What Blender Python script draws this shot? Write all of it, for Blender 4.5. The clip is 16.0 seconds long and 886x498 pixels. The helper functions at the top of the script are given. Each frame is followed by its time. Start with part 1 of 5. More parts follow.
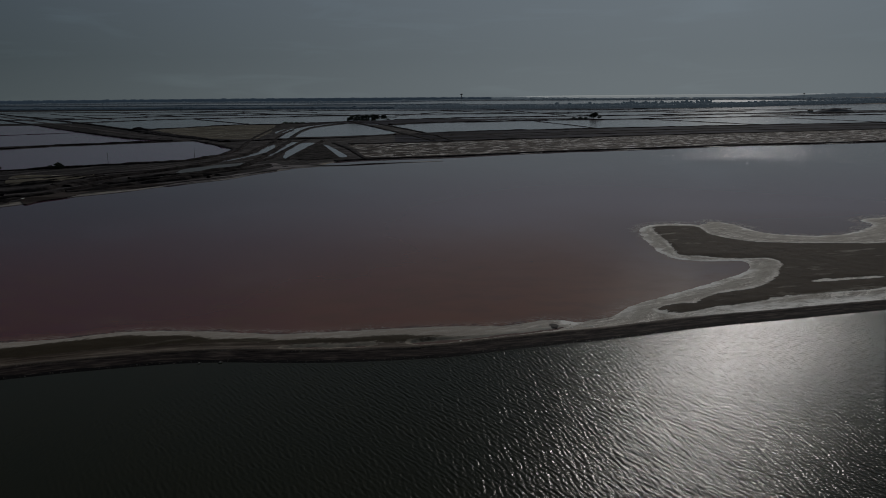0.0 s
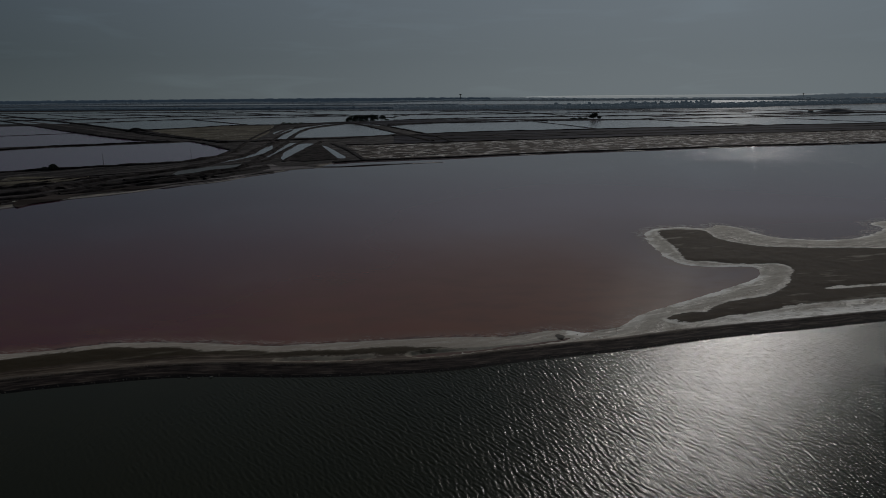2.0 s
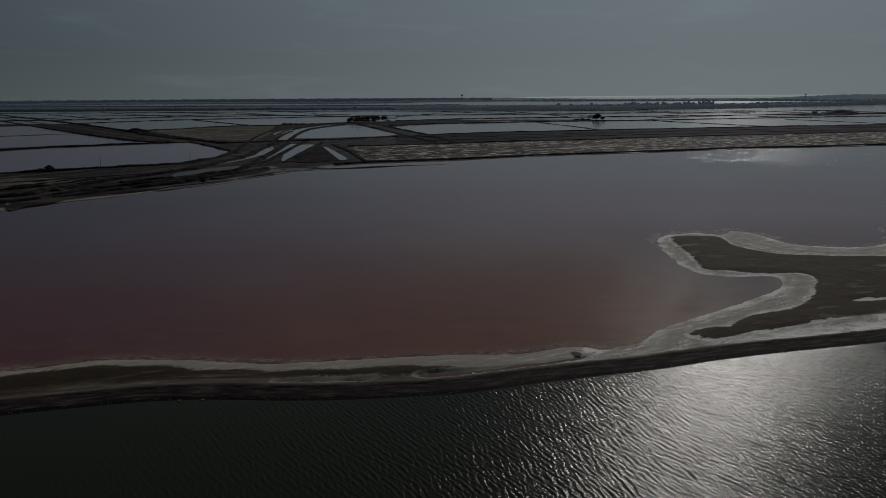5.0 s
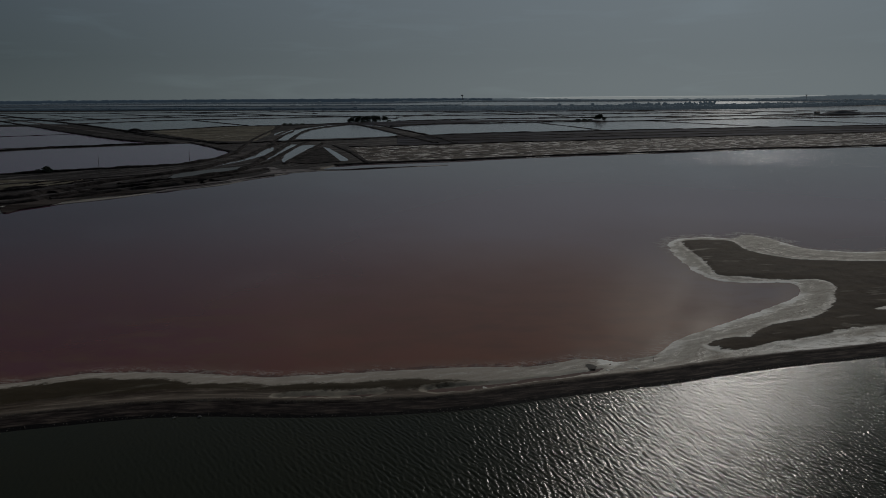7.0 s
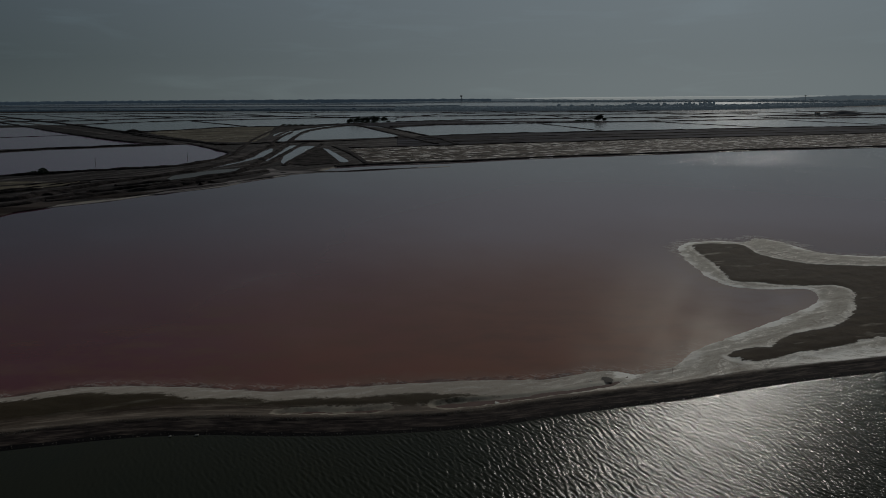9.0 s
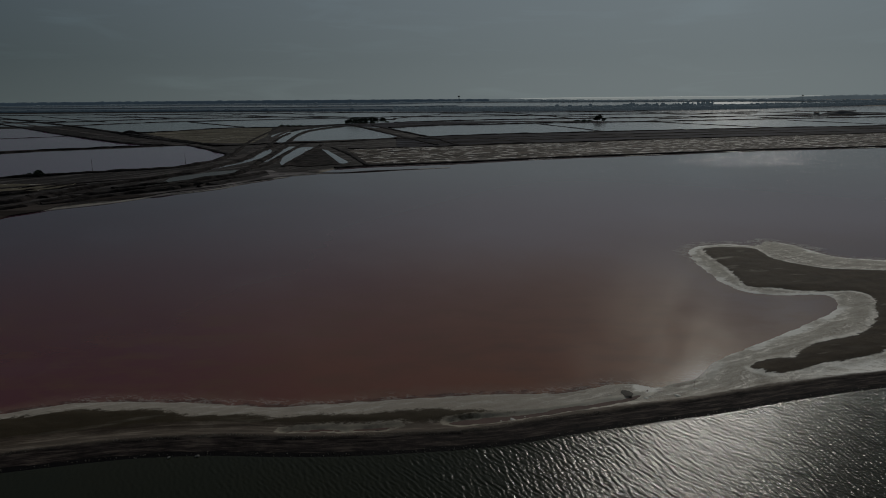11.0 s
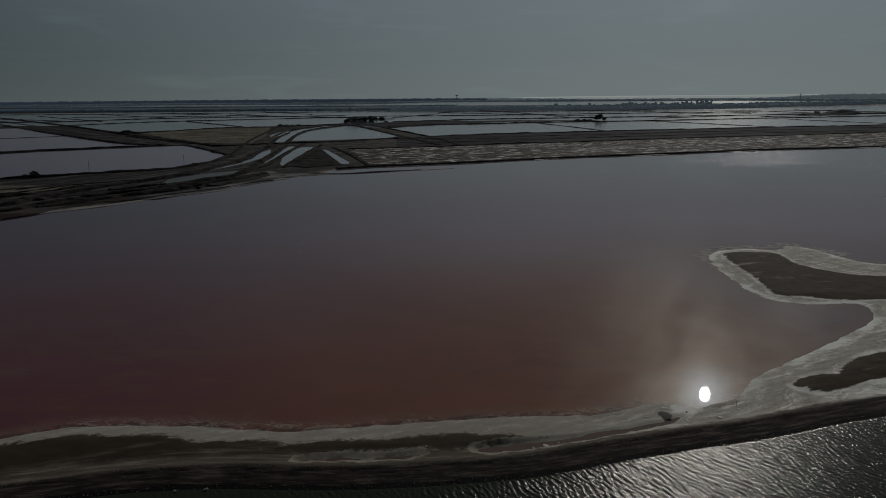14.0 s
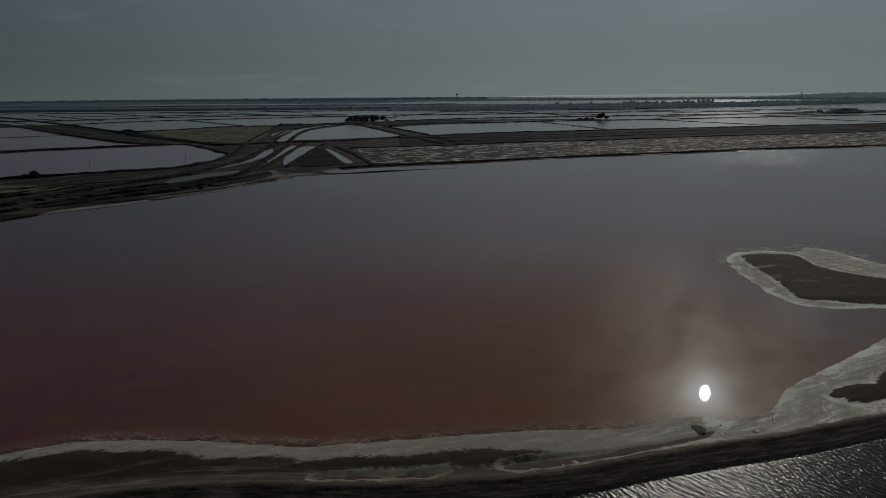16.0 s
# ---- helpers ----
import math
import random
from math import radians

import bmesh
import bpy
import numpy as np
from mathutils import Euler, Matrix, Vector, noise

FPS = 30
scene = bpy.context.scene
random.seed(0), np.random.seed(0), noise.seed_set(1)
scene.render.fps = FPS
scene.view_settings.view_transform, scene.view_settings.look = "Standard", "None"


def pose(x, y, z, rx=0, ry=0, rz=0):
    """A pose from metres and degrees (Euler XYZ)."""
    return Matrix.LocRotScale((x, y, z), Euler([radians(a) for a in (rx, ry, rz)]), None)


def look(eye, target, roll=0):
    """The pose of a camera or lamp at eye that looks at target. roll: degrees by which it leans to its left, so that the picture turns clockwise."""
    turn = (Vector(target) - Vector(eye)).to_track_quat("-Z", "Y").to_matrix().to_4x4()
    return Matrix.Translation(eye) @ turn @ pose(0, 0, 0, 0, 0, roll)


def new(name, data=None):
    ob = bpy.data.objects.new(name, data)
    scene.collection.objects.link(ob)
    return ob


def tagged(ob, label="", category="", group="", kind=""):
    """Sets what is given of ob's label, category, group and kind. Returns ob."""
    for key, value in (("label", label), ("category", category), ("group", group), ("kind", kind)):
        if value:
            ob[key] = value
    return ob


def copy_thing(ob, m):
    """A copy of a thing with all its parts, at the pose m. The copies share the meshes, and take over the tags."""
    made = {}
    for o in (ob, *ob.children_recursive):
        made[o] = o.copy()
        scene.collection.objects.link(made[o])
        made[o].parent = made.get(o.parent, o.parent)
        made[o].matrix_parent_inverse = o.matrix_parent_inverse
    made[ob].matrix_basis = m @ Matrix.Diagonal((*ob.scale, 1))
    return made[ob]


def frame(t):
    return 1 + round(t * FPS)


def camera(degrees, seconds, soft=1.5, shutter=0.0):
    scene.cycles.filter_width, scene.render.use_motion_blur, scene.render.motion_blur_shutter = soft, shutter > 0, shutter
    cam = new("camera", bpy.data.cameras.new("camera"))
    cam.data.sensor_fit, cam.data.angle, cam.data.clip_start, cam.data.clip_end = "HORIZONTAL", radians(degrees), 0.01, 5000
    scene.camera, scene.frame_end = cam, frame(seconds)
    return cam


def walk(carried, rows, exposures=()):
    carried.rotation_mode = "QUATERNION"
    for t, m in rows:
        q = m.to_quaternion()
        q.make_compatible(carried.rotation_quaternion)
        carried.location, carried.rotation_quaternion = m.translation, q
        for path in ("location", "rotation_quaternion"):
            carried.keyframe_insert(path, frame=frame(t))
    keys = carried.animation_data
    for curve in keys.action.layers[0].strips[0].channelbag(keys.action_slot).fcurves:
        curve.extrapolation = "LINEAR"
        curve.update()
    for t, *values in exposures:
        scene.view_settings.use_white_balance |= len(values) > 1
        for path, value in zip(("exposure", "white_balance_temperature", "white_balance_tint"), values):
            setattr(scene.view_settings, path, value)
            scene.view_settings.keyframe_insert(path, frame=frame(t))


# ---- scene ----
cam = camera(65, 16.0, soft=0.9)


def aimed(x, y, z, heading, pitch, roll):
    """A camera pose from its place, its heading (to the left of +y), pitch and roll."""
    h, p = radians(heading), radians(pitch)
    way = Vector((-math.sin(h) * math.cos(p), math.cos(h) * math.cos(p), math.sin(p)))
    eye = Vector((x, y, z))
    return look(eye, eye + way * 100, roll)


# seconds, place, heading, pitch, roll
FLIGHT = [
    (0.0, 0.00, 0.00, 40.00, 0.001, -12.560, -0.534),
    (0.5, -0.04, 1.29, 40.02, -0.034, -12.556, -0.539),
    (1.0, -0.10, 2.58, 40.05, -0.064, -12.551, -0.546),
    (1.5, -0.22, 3.86, 40.09, -0.078, -12.546, -0.549),
    (2.0, -0.36, 5.14, 40.14, -0.080, -12.542, -0.544),
    (2.5, -0.53, 6.41, 40.19, -0.071, -12.537, -0.531),
    (3.0, -0.71, 7.67, 40.22, -0.060, -12.534, -0.515),
    (3.5, -0.90, 8.93, 40.23, -0.046, -12.529, -0.499),
    (4.0, -1.10, 10.19, 40.24, -0.030, -12.522, -0.483),
    (6.5, -2.47, 16.50, 40.28, 0.011, -12.491, -0.440),
    (7.0, -2.83, 17.74, 40.28, 0.005, -12.485, -0.439),
    (7.5, -3.17, 18.96, 40.27, -0.016, -12.476, -0.440),
    (8.0, -3.53, 20.18, 40.26, -0.040, -12.462, -0.443),
    (8.5, -3.92, 21.39, 40.25, -0.063, -12.446, -0.448),
    (9.0, -4.32, 22.61, 40.24, -0.096, -12.437, -0.455),
    (11.5, -6.72, 28.38, 40.38, -0.326, -12.415, -0.556),
    (12.0, -7.27, 29.53, 40.42, -0.364, -12.420, -0.555),
    (12.5, -7.85, 30.67, 40.45, -0.402, -12.428, -0.556),
    (13.0, -8.44, 31.80, 40.47, -0.441, -12.441, -0.560),
    (13.5, -9.04, 32.94, 40.49, -0.478, -12.461, -0.566),
    (14.0, -9.65, 34.08, 40.49, -0.505, -12.484, -0.574),
    (14.5, -10.29, 35.21, 40.48, -0.522, -12.507, -0.584),
    (15.0, -10.92, 36.32, 40.45, -0.531, -12.531, -0.593),
    (15.5, -11.60, 37.42, 40.40, -0.521, -12.554, -0.601),
    (16.0, -12.28, 38.51, 40.35, -0.501, -12.575, -0.607),
]
walk(cam, [(t, aimed(*p)) for t, *p in FLIGHT], [(0.0, -1.99, 6110, 11), (6.0, -1.93, 6180, 10), (11.5, -1.88, 6270, 7), (14.5, -1.88, 6270, 7), (16.0, -1.88, 6300, 8)])

# ---- sky, sun ----
SUN_HIGH, SUN_RIGHT = 22.9, 22.4
world = bpy.data.worlds.new("sky")
scene.world = world
world.use_nodes = True
wn, wl = world.node_tree.nodes, world.node_tree.links
sky = wn.new("ShaderNodeTexSky")
sky.sky_type = "NISHITA"
sky.sun_disc = False
sky.sun_elevation, sky.sun_rotation = radians(SUN_HIGH), radians(SUN_RIGHT)
sky.altitude, sky.air_density, sky.dust_density, sky.ozone_density = 0, 1.0, 1.5, 1.0
wn["Background"].inputs["Strength"].default_value = 0.05
# a thin even haze lies over the clear sky, palest at the horizon, with faint streaks of high cloud
pale = wn.new("ShaderNodeHueSaturation")
pale.inputs["Saturation"].default_value = 0.35
wl.new(sky.outputs["Color"], pale.inputs["Color"])
way = wn.new("ShaderNodeTexCoord")
split = wn.new("ShaderNodeSeparateXYZ")
wl.new(way.outputs["Generated"], split.inputs[0])
haze = wn.new("ShaderNodeValToRGB")
haze.color_ramp.elements.new(0.05)
haze.color_ramp.elements.new(0.13)
haze.color_ramp.elements.new(0.32)
HAZE = ((0.0, (0.036, 0.046, 0.045)), (0.05, (0.022, 0.032, 0.034)), (0.13, (0.022, 0.034, 0.043)), (0.32, (0.039, 0.046, 0.050)), (1.0, (0.042, 0.050, 0.058)))
for e, (p, c) in zip(haze.color_ramp.elements, HAZE):
    e.position, e.color = p, (*c, 1)
wl.new(split.outputs["Z"], haze.inputs["Fac"])
stretch = wn.new("ShaderNodeMapping")
stretch.inputs["Scale"].default_value = (1.5, 1.5, 11)
wl.new(way.outputs["Generated"], stretch.inputs["Vector"])
streak = wn.new("ShaderNodeTexNoise")
streak.inputs["Scale"].default_value, streak.inputs["Detail"].default_value, streak.inputs["Distortion"].default_value = 4.0, 8, 0.8
wl.new(stretch.outputs["Vector"], streak.inputs["Vector"])
veil = wn.new("ShaderNodeMapRange")
for key, v in (("From Min", 0.53), ("From Max", 0.72), ("To Min", 78.0), ("To Max", 104.0)):
    veil.inputs[key].default_value = v
wl.new(streak.outputs["Fac"], veil.inputs["Value"])
thick = wn.new("ShaderNodeVectorMath")
thick.operation = "SCALE"
wl.new(haze.outputs["Color"], thick.inputs[0])
wl.new(veil.outputs["Result"], thick.inputs["Scale"])
blend = wn.new("ShaderNodeMix")
blend.data_type = "RGBA"
blend.inputs[0].default_value = 0.97
wl.new(pale.outputs["Color"], blend.inputs[6])
wl.new(thick.outputs["Vector"], blend.inputs[7])
# the hazy air brightens towards the sun: a broad glow and a tighter ring
toward = wn.new("ShaderNodeVectorMath")
toward.operation = "DOT_PRODUCT"
wl.new(way.outputs["Generated"], toward.inputs[0])
toward.inputs[1].default_value = (math.sin(radians(SUN_RIGHT)) * math.cos(radians(SUN_HIGH)),
                                  math.cos(radians(SUN_RIGHT)) * math.cos(radians(SUN_HIGH)), math.sin(radians(SUN_HIGH)))
total = blend.outputs[2]
puffs = wn.new("ShaderNodeTexNoise")
puffs.inputs["Scale"].default_value, puffs.inputs["Detail"].default_value, puffs.inputs["Distortion"].default_value = 9.0, 5, 0.4
wl.new(way.outputs["Generated"], puffs.inputs["Vector"])
drift = wn.new("ShaderNodeMapRange")
for key, v in (("From Min", 0.38), ("From Max", 0.62), ("To Min", 0.55), ("To Max", 1.45)):
    drift.inputs[key].default_value = v
wl.new(puffs.outputs["Fac"], drift.inputs["Value"])
for power, colour in ((2.2, (9.3, 10.2, 10.5)), (140.0, (58.0, 53.0, 43.0)), (600.0, (40.0, 37.0, 31.0)), (3000.0, (125.0, 142.0, 165.0))):
    up = wn.new("ShaderNodeMath")
    up.operation, up.inputs[1].default_value, up.use_clamp = "POWER", power, True
    wl.new(toward.outputs["Value"], up.inputs[0])
    glow = wn.new("ShaderNodeVectorMath")
    glow.operation, glow.inputs[0].default_value = "SCALE", colour
    if 50 < power < 1000:  # thin cloud drifts before the sun
        uneven = wn.new("ShaderNodeMath")
        uneven.operation = "MULTIPLY"
        wl.new(up.outputs[0], uneven.inputs[0])
        wl.new(drift.outputs["Result"], uneven.inputs[1])
        wl.new(uneven.outputs[0], glow.inputs["Scale"])
    else:
        wl.new(up.outputs[0], glow.inputs["Scale"])
    add = wn.new("ShaderNodeVectorMath")
    wl.new(total, add.inputs[0])
    wl.new(glow.outputs["Vector"], add.inputs[1])
    total = add.outputs["Vector"]
wl.new(total, wn["Background"].inputs["Color"])

sun = new("sun", bpy.data.lights.new("sun", "SUN"))
sun.data.energy, sun.data.angle, sun.data.color = 3.9, radians(0.5), (1.0, 0.92, 0.82)
sun_way = Vector((math.sin(radians(SUN_RIGHT)) * math.cos(radians(SUN_HIGH)),
                  math.cos(radians(SUN_RIGHT)) * math.cos(radians(SUN_HIGH)), math.sin(radians(SUN_HIGH))))
sun.matrix_world = look(sun_way * 500, (0, 0, 0))


# ---- materials ----
class Mat:
    """A short way to write node materials."""

    def __init__(self, name):
        self.m = bpy.data.materials.new(name)
        self.m.use_nodes = True
        self.t = self.m.node_tree
        self.bsdf = self.t.nodes["Principled BSDF"]

    def node(self, kind, **values):
        n = self.t.nodes.new(kind)
        for k, v in values.items():
            n.inputs[k.replace("_", " ")].default_value = v
        return n

    def link(self, a, b):
        self.t.links.new(a, b)

    def place(self, sx=1.0, sy=1.0, sz=1.0, turn=0.0):
        g = self.node("ShaderNodeNewGeometry")
        mp = self.node("ShaderNodeMapping")
        mp.vector_type = "TEXTURE"
        mp.inputs["Scale"].default_value = (1 / sx, 1 / sy, 1 / sz)
        mp.inputs["Rotation"].default_value = (0, 0, radians(turn))
        self.link(g.outputs["Position"], mp.inputs["Vector"])
        return mp.outputs["Vector"]

    def noise(self, vector, scale, detail=5.0, rough=0.55):
        n = self.node("ShaderNodeTexNoise", Scale=scale, Detail=detail, Roughness=rough)
        if vector is not None:
            self.link(vector, n.inputs["Vector"])
        return n.outputs["Fac"]

    def ramp(self, value, stops):
        r = self.node("ShaderNodeValToRGB")
        while len(r.color_ramp.elements) < len(stops):
            r.color_ramp.elements.new(0.5)
        for e, (p, c) in zip(r.color_ramp.elements, stops):
            e.position = p
            e.color = (c, c, c, 1) if isinstance(c, (int, float)) else (*c, 1)
        self.link(value, r.inputs["Fac"])
        return r.outputs["Color"]

    def math(self, op, a, b=None, c=None):
        n = self.node("ShaderNodeMath")
        n.operation = op
        for i, v in enumerate((a, b, c)):
            if v is None:
                continue
            if isinstance(v, (int, float)):
                n.inputs[i].default_value = v
            else:
                self.link(v, n.inputs[i])
        return n.outputs[0]

    def mix(self, fac, a, b):
        n = self.node("ShaderNodeMix")
        n.data_type = "RGBA"
        for v, s in ((fac, n.inputs[0]), (a, n.inputs[6]), (b, n.inputs[7])):
            if isinstance(v, (int, float)):
                s.default_value = v
            elif isinstance(v, tuple):
                s.default_value = (*v, 1)
            else:
                self.link(v, s)
        return n.outputs[2]

    def attr(self, name):
        n = self.node("ShaderNodeAttribute")
        n.attribute_name = name
        return n.outputs["Fac"]

    def bump(self, height, strength, distance):
        b = self.node("ShaderNodeBump", Strength=strength, Distance=distance)
        self.link(height, b.inputs["Height"])
        self.link(b.outputs["Normal"], self.bsdf.inputs["Normal"])

    def set(self, color=None, rough=None, **values):
        for v, key in ((color, "Base Color"), (rough, "Roughness")):
            if v is None:
                continue
            s = self.bsdf.inputs[key]
            if isinstance(v, tuple):
                s.default_value = (*v, 1)
            elif isinstance(v, (int, float)):
                s.default_value = v
            else:
                self.link(v, s)
        for k, v in values.items():
            self.bsdf.inputs[k.replace("_", " ")].default_value = v
        return self.m


def smooth_step(m, value, lo, hi):
    n = m.node("ShaderNodeMapRange")
    n.interpolation_type = "SMOOTHSTEP"
    n.inputs["From Min"].default_value, n.inputs["From Max"].default_value = lo, hi
    m.link(value, n.inputs["Value"])
    return n.outputs["Result"]


def make_ground():
    """Salt crust along the pond's shore, low dark scrub inside, brown mud on the canal bank."""
    m = Mat("salt_and_soil")
    p = m.place()
    coarse, fine, grain = m.noise(p, 0.12, 6), m.noise(p, 0.9, 6, 0.6), m.noise(p, 5.0, 5, 0.65)
    shore, canal, scrub, far = m.attr("shore"), m.attr("canal"), m.attr("scrub"), m.attr("far")
    # bands of the falling water line follow the shore
    wob = m.math("ADD", shore, m.math("MULTIPLY", m.math("SUBTRACT", coarse, 0.5), 9.0))
    wob = m.math("ADD", wob, m.math("MULTIPLY", m.math("SUBTRACT", fine, 0.5), 2.4))
    bands = m.node("ShaderNodeTexNoise", Scale=0.62, Detail=8.0, Roughness=0.74)
    bands.noise_dimensions = "1D"
    m.link(wob, bands.inputs["W"])
    drawn = m.math("ADD", m.math("MULTIPLY", bands.outputs["Fac"], 0.62), m.math("MULTIPLY", m.noise(m.place(0.22, 1, 1, 26), 0.8, 7, 0.68), 0.38))
    salt = m.ramp(drawn, [(0.40, (0.23, 0.203, 0.172)), (0.48, (0.39, 0.355, 0.310)), (0.535, (0.47, 0.435, 0.385)), (0.585, (0.86, 0.82, 0.76))])
    salt = m.mix(m.ramp(fine, [(0.42, 0.0), (0.75, 0.4)]), salt, (0.40, 0.36, 0.305))
    salt = m.mix(m.ramp(grain, [(0.5, 0.0), (0.8, 0.5)]), salt, (0.84, 0.82, 0.78))
    salt = m.mix(m.math("MULTIPLY", smooth_step(m, m.math("ADD", shore, m.math("MULTIPLY", m.math("SUBTRACT", grain, 0.5), 0.8)), 0.6, 0.25), 0.16), salt, (0.76, 0.735, 0.69))
    crust = m.math("MULTIPLY", smooth_step(m, m.math("ADD", shore, m.math("MULTIPLY", m.math("SUBTRACT", fine, 0.5), 3.0)), 2.2, 1.2), m.ramp(m.noise(p, 0.09, 3), [(0.42, 0.0), (0.54, 0.9)]))
    sx = m.node("ShaderNodeSeparateXYZ")
    m.link(p, sx.inputs[0])
    east = smooth_step(m, sx.outputs["X"], -5.0, 40.0)
    salt = m.mix(m.math("MULTIPLY", m.math("SUBTRACT", 1.0, east), 0.72), salt, (0.27, 0.236, 0.202))
    salt = m.mix(m.math("MULTIPLY", crust, smooth_step(m, sx.outputs["X"], 20.0, 50.0)), salt, (0.88, 0.86, 0.82))
    green = m.mix(m.ramp(m.noise(m.place(0.4, 1, 1, 14), 0.35, 6, 0.65), [(0.35, 0.0), (0.65, 1.0)]), (0.027, 0.0176, 0.0098), (0.049, 0.0340, 0.0195))
    green = m.mix(m.ramp(grain, [(0.45, 0.0), (0.75, 0.6)]), green, (0.039, 0.0272, 0.0142))
    fleck = m.noise(m.place(0.22, 1, 1, 14), 0.28, 5, 0.6)
    green = m.mix(m.ramp(fleck, [(0.59, 0.0), (0.70, 0.5)]), green, (0.36, 0.33, 0.28))
    # a bright crust lines the scrub's edge, and ragged tongues of it reach in
    lip = m.math("MULTIPLY", smooth_step(m, scrub, -1.3, -0.4), m.ramp(m.noise(p, 0.2, 5, 0.65), [(0.40, 0.0), (0.56, 0.75)]))
    salt = m.mix(m.math("MULTIPLY", lip, east), salt, (0.86, 0.835, 0.78))
    tongue = m.math("MULTIPLY", m.math("SUBTRACT", m.noise(m.place(0.25, 1, 1, 22), 0.5, 6, 0.65), 0.5), 4.5)
    s = m.math("ADD", m.math("SUBTRACT", scrub, m.math("MAXIMUM", tongue, 0.0)), m.math("MULTIPLY", m.math("SUBTRACT", fine, 0.5), 1.2))
    s = m.math("ADD", s, m.math("MULTIPLY", m.math("SUBTRACT", grain, 0.5), 0.5))
    soft = m.mix(east, smooth_step(m, m.math("ADD", s, m.math("ADD", m.math("MULTIPLY", m.math("SUBTRACT", grain, 0.5), 2.6), m.math("MULTIPLY", m.math("SUBTRACT", fine, 0.5), 1.6))), -0.5, 0.5), smooth_step(m, s, -0.15, 0.25))
    green = m.mix(m.math("MULTIPLY", m.math("SUBTRACT", 1.0, east), 0.6), green, (0.036, 0.0295, 0.018))
    col = m.mix(soft, salt, green)
    # the canal bank: a trodden brown shoulder with salty streaks, then dark layered mud, wet at the edge
    along = m.node("ShaderNodeCombineXYZ")
    m.link(m.math("MULTIPLY", sx.outputs["X"], 0.11), along.inputs[0])
    m.link(canal, along.inputs[1])
    streaks = m.noise(along.outputs[0], 1.1, 6, 0.65)
    brown = m.ramp(streaks, [(0.38, (0.036, 0.026, 0.020)), (0.52, (0.074, 0.056, 0.043)), (0.66, (0.18, 0.148, 0.12))])
    jag = m.math("MULTIPLY", m.math("SUBTRACT", fine, 0.5), 1.6)
    col = m.mix(m.math("MULTIPLY", smooth_step(m, m.math("ADD", m.attr("shoulder"), m.math("MULTIPLY", jag, 1.3)), -0.5, 0.6), 0.9), col, brown)
    c = m.math("ADD", canal, m.math("MULTIPLY", jag, 0.4))
    layer = m.noise(along.outputs[0], 2.2, 6, 0.68)
    mud = m.ramp(layer, [(0.38, (0.013, 0.010, 0.0105)), (0.50, (0.036, 0.027, 0.025)), (0.62, (0.100, 0.078, 0.066))])
    col = m.mix(smooth_step(m, c, 3.7, 3.1), col, mud)
    col = m.mix(smooth_step(m, m.math("ADD", c, m.math("MULTIPLY", m.math("SUBTRACT", layer, 0.5), 1.6)), 1.15, 0.75), col, (0.008, 0.007, 0.008))
    # white crust rings the pools on the bank
    ringed = m.math("ADD", m.attr("pool"), m.math("MULTIPLY", m.math("SUBTRACT", m.noise(p, 1.3, 6, 0.7), 0.5), 1.5))
    ringed = m.math("MULTIPLY", smooth_step(m, ringed, -1.15, -0.85), m.ramp(m.noise(p, 0.35, 4, 0.6), [(0.36, 0.15), (0.52, 1.0)]))
    col = m.mix(m.math("MULTIPLY", ringed, 0.8), col, m.mix(east, (0.30, 0.27, 0.22), (0.74, 0.70, 0.63)))
    # bright crust on the narrow strip between scrub and canal
    strip = m.math("MULTIPLY", smooth_step(m, m.math("ADD", canal, m.math("MULTIPLY", m.math("SUBTRACT", coarse, 0.5), 6.0)), 9.5, 7.0), smooth_step(m, canal, 3.5, 4.3))
    strip = m.math("MULTIPLY", m.math("MULTIPLY", strip, smooth_step(m, sx.outputs["X"], 38.0, 58.0)), m.ramp(m.noise(m.place(0.5, 1, 1, -30), 0.9, 6, 0.7), [(0.36, 0.0), (0.52, 0.9)]))
    col = m.mix(m.math("MULTIPLY", strip, m.math("SUBTRACT", 1.0, soft)), col, (0.88, 0.86, 0.82))
    # a fan of clean salt at the pool's mouth
    fan = m.node("ShaderNodeVectorMath")
    fan.operation, fan.inputs[1].default_value = "DISTANCE", (22.4, 118.6, 0.1)
    m.link(p, fan.inputs[0])
    spread = m.math("ADD", fan.outputs["Value"], m.math("MULTIPLY", m.math("SUBTRACT", m.noise(p, 0.9, 6, 0.7), 0.5), 5.0))
    col = m.mix(m.math("MULTIPLY", smooth_step(m, spread, 2.6, 1.4), 0.8), col, (0.86, 0.84, 0.80))
    # the land over the pond
    beds = m.noise(m.place(0.13, 1, 1, 62), 0.16, 8, 0.72)
    run = m.node("ShaderNodeTexNoise", Scale=0.11, Detail=7.0, Roughness=0.7)
    run.noise_dimensions = "1D"
    m.link(m.math("ADD", far, m.math("MULTIPLY", m.noise(p, 0.035, 6, 0.62), 22.0)), run.inputs["W"])
    beds = m.math("ADD", m.math("MULTIPLY", beds, 0.5), m.math("MULTIPLY", run.outputs["Fac"], 0.5))
    land = m.ramp(beds, [(0.43, (0.006, 0.005, 0.0055)), (0.49, (0.020, 0.017, 0.017)), (0.55, (0.088, 0.078, 0.078))])
    land = m.mix(m.ramp(m.noise(p, 0.07, 7, 0.7), [(0.45, 0.0), (0.60, 0.7)]), land, (0.014, 0.011, 0.011))
    rim = m.mix(m.ramp(m.noise(m.place(0.3, 1, 1, 30), 0.12, 5), [(0.4, 0.0), (0.6, 1.0)]), (0.30, 0.27, 0.23), (0.13, 0.11, 0.09))
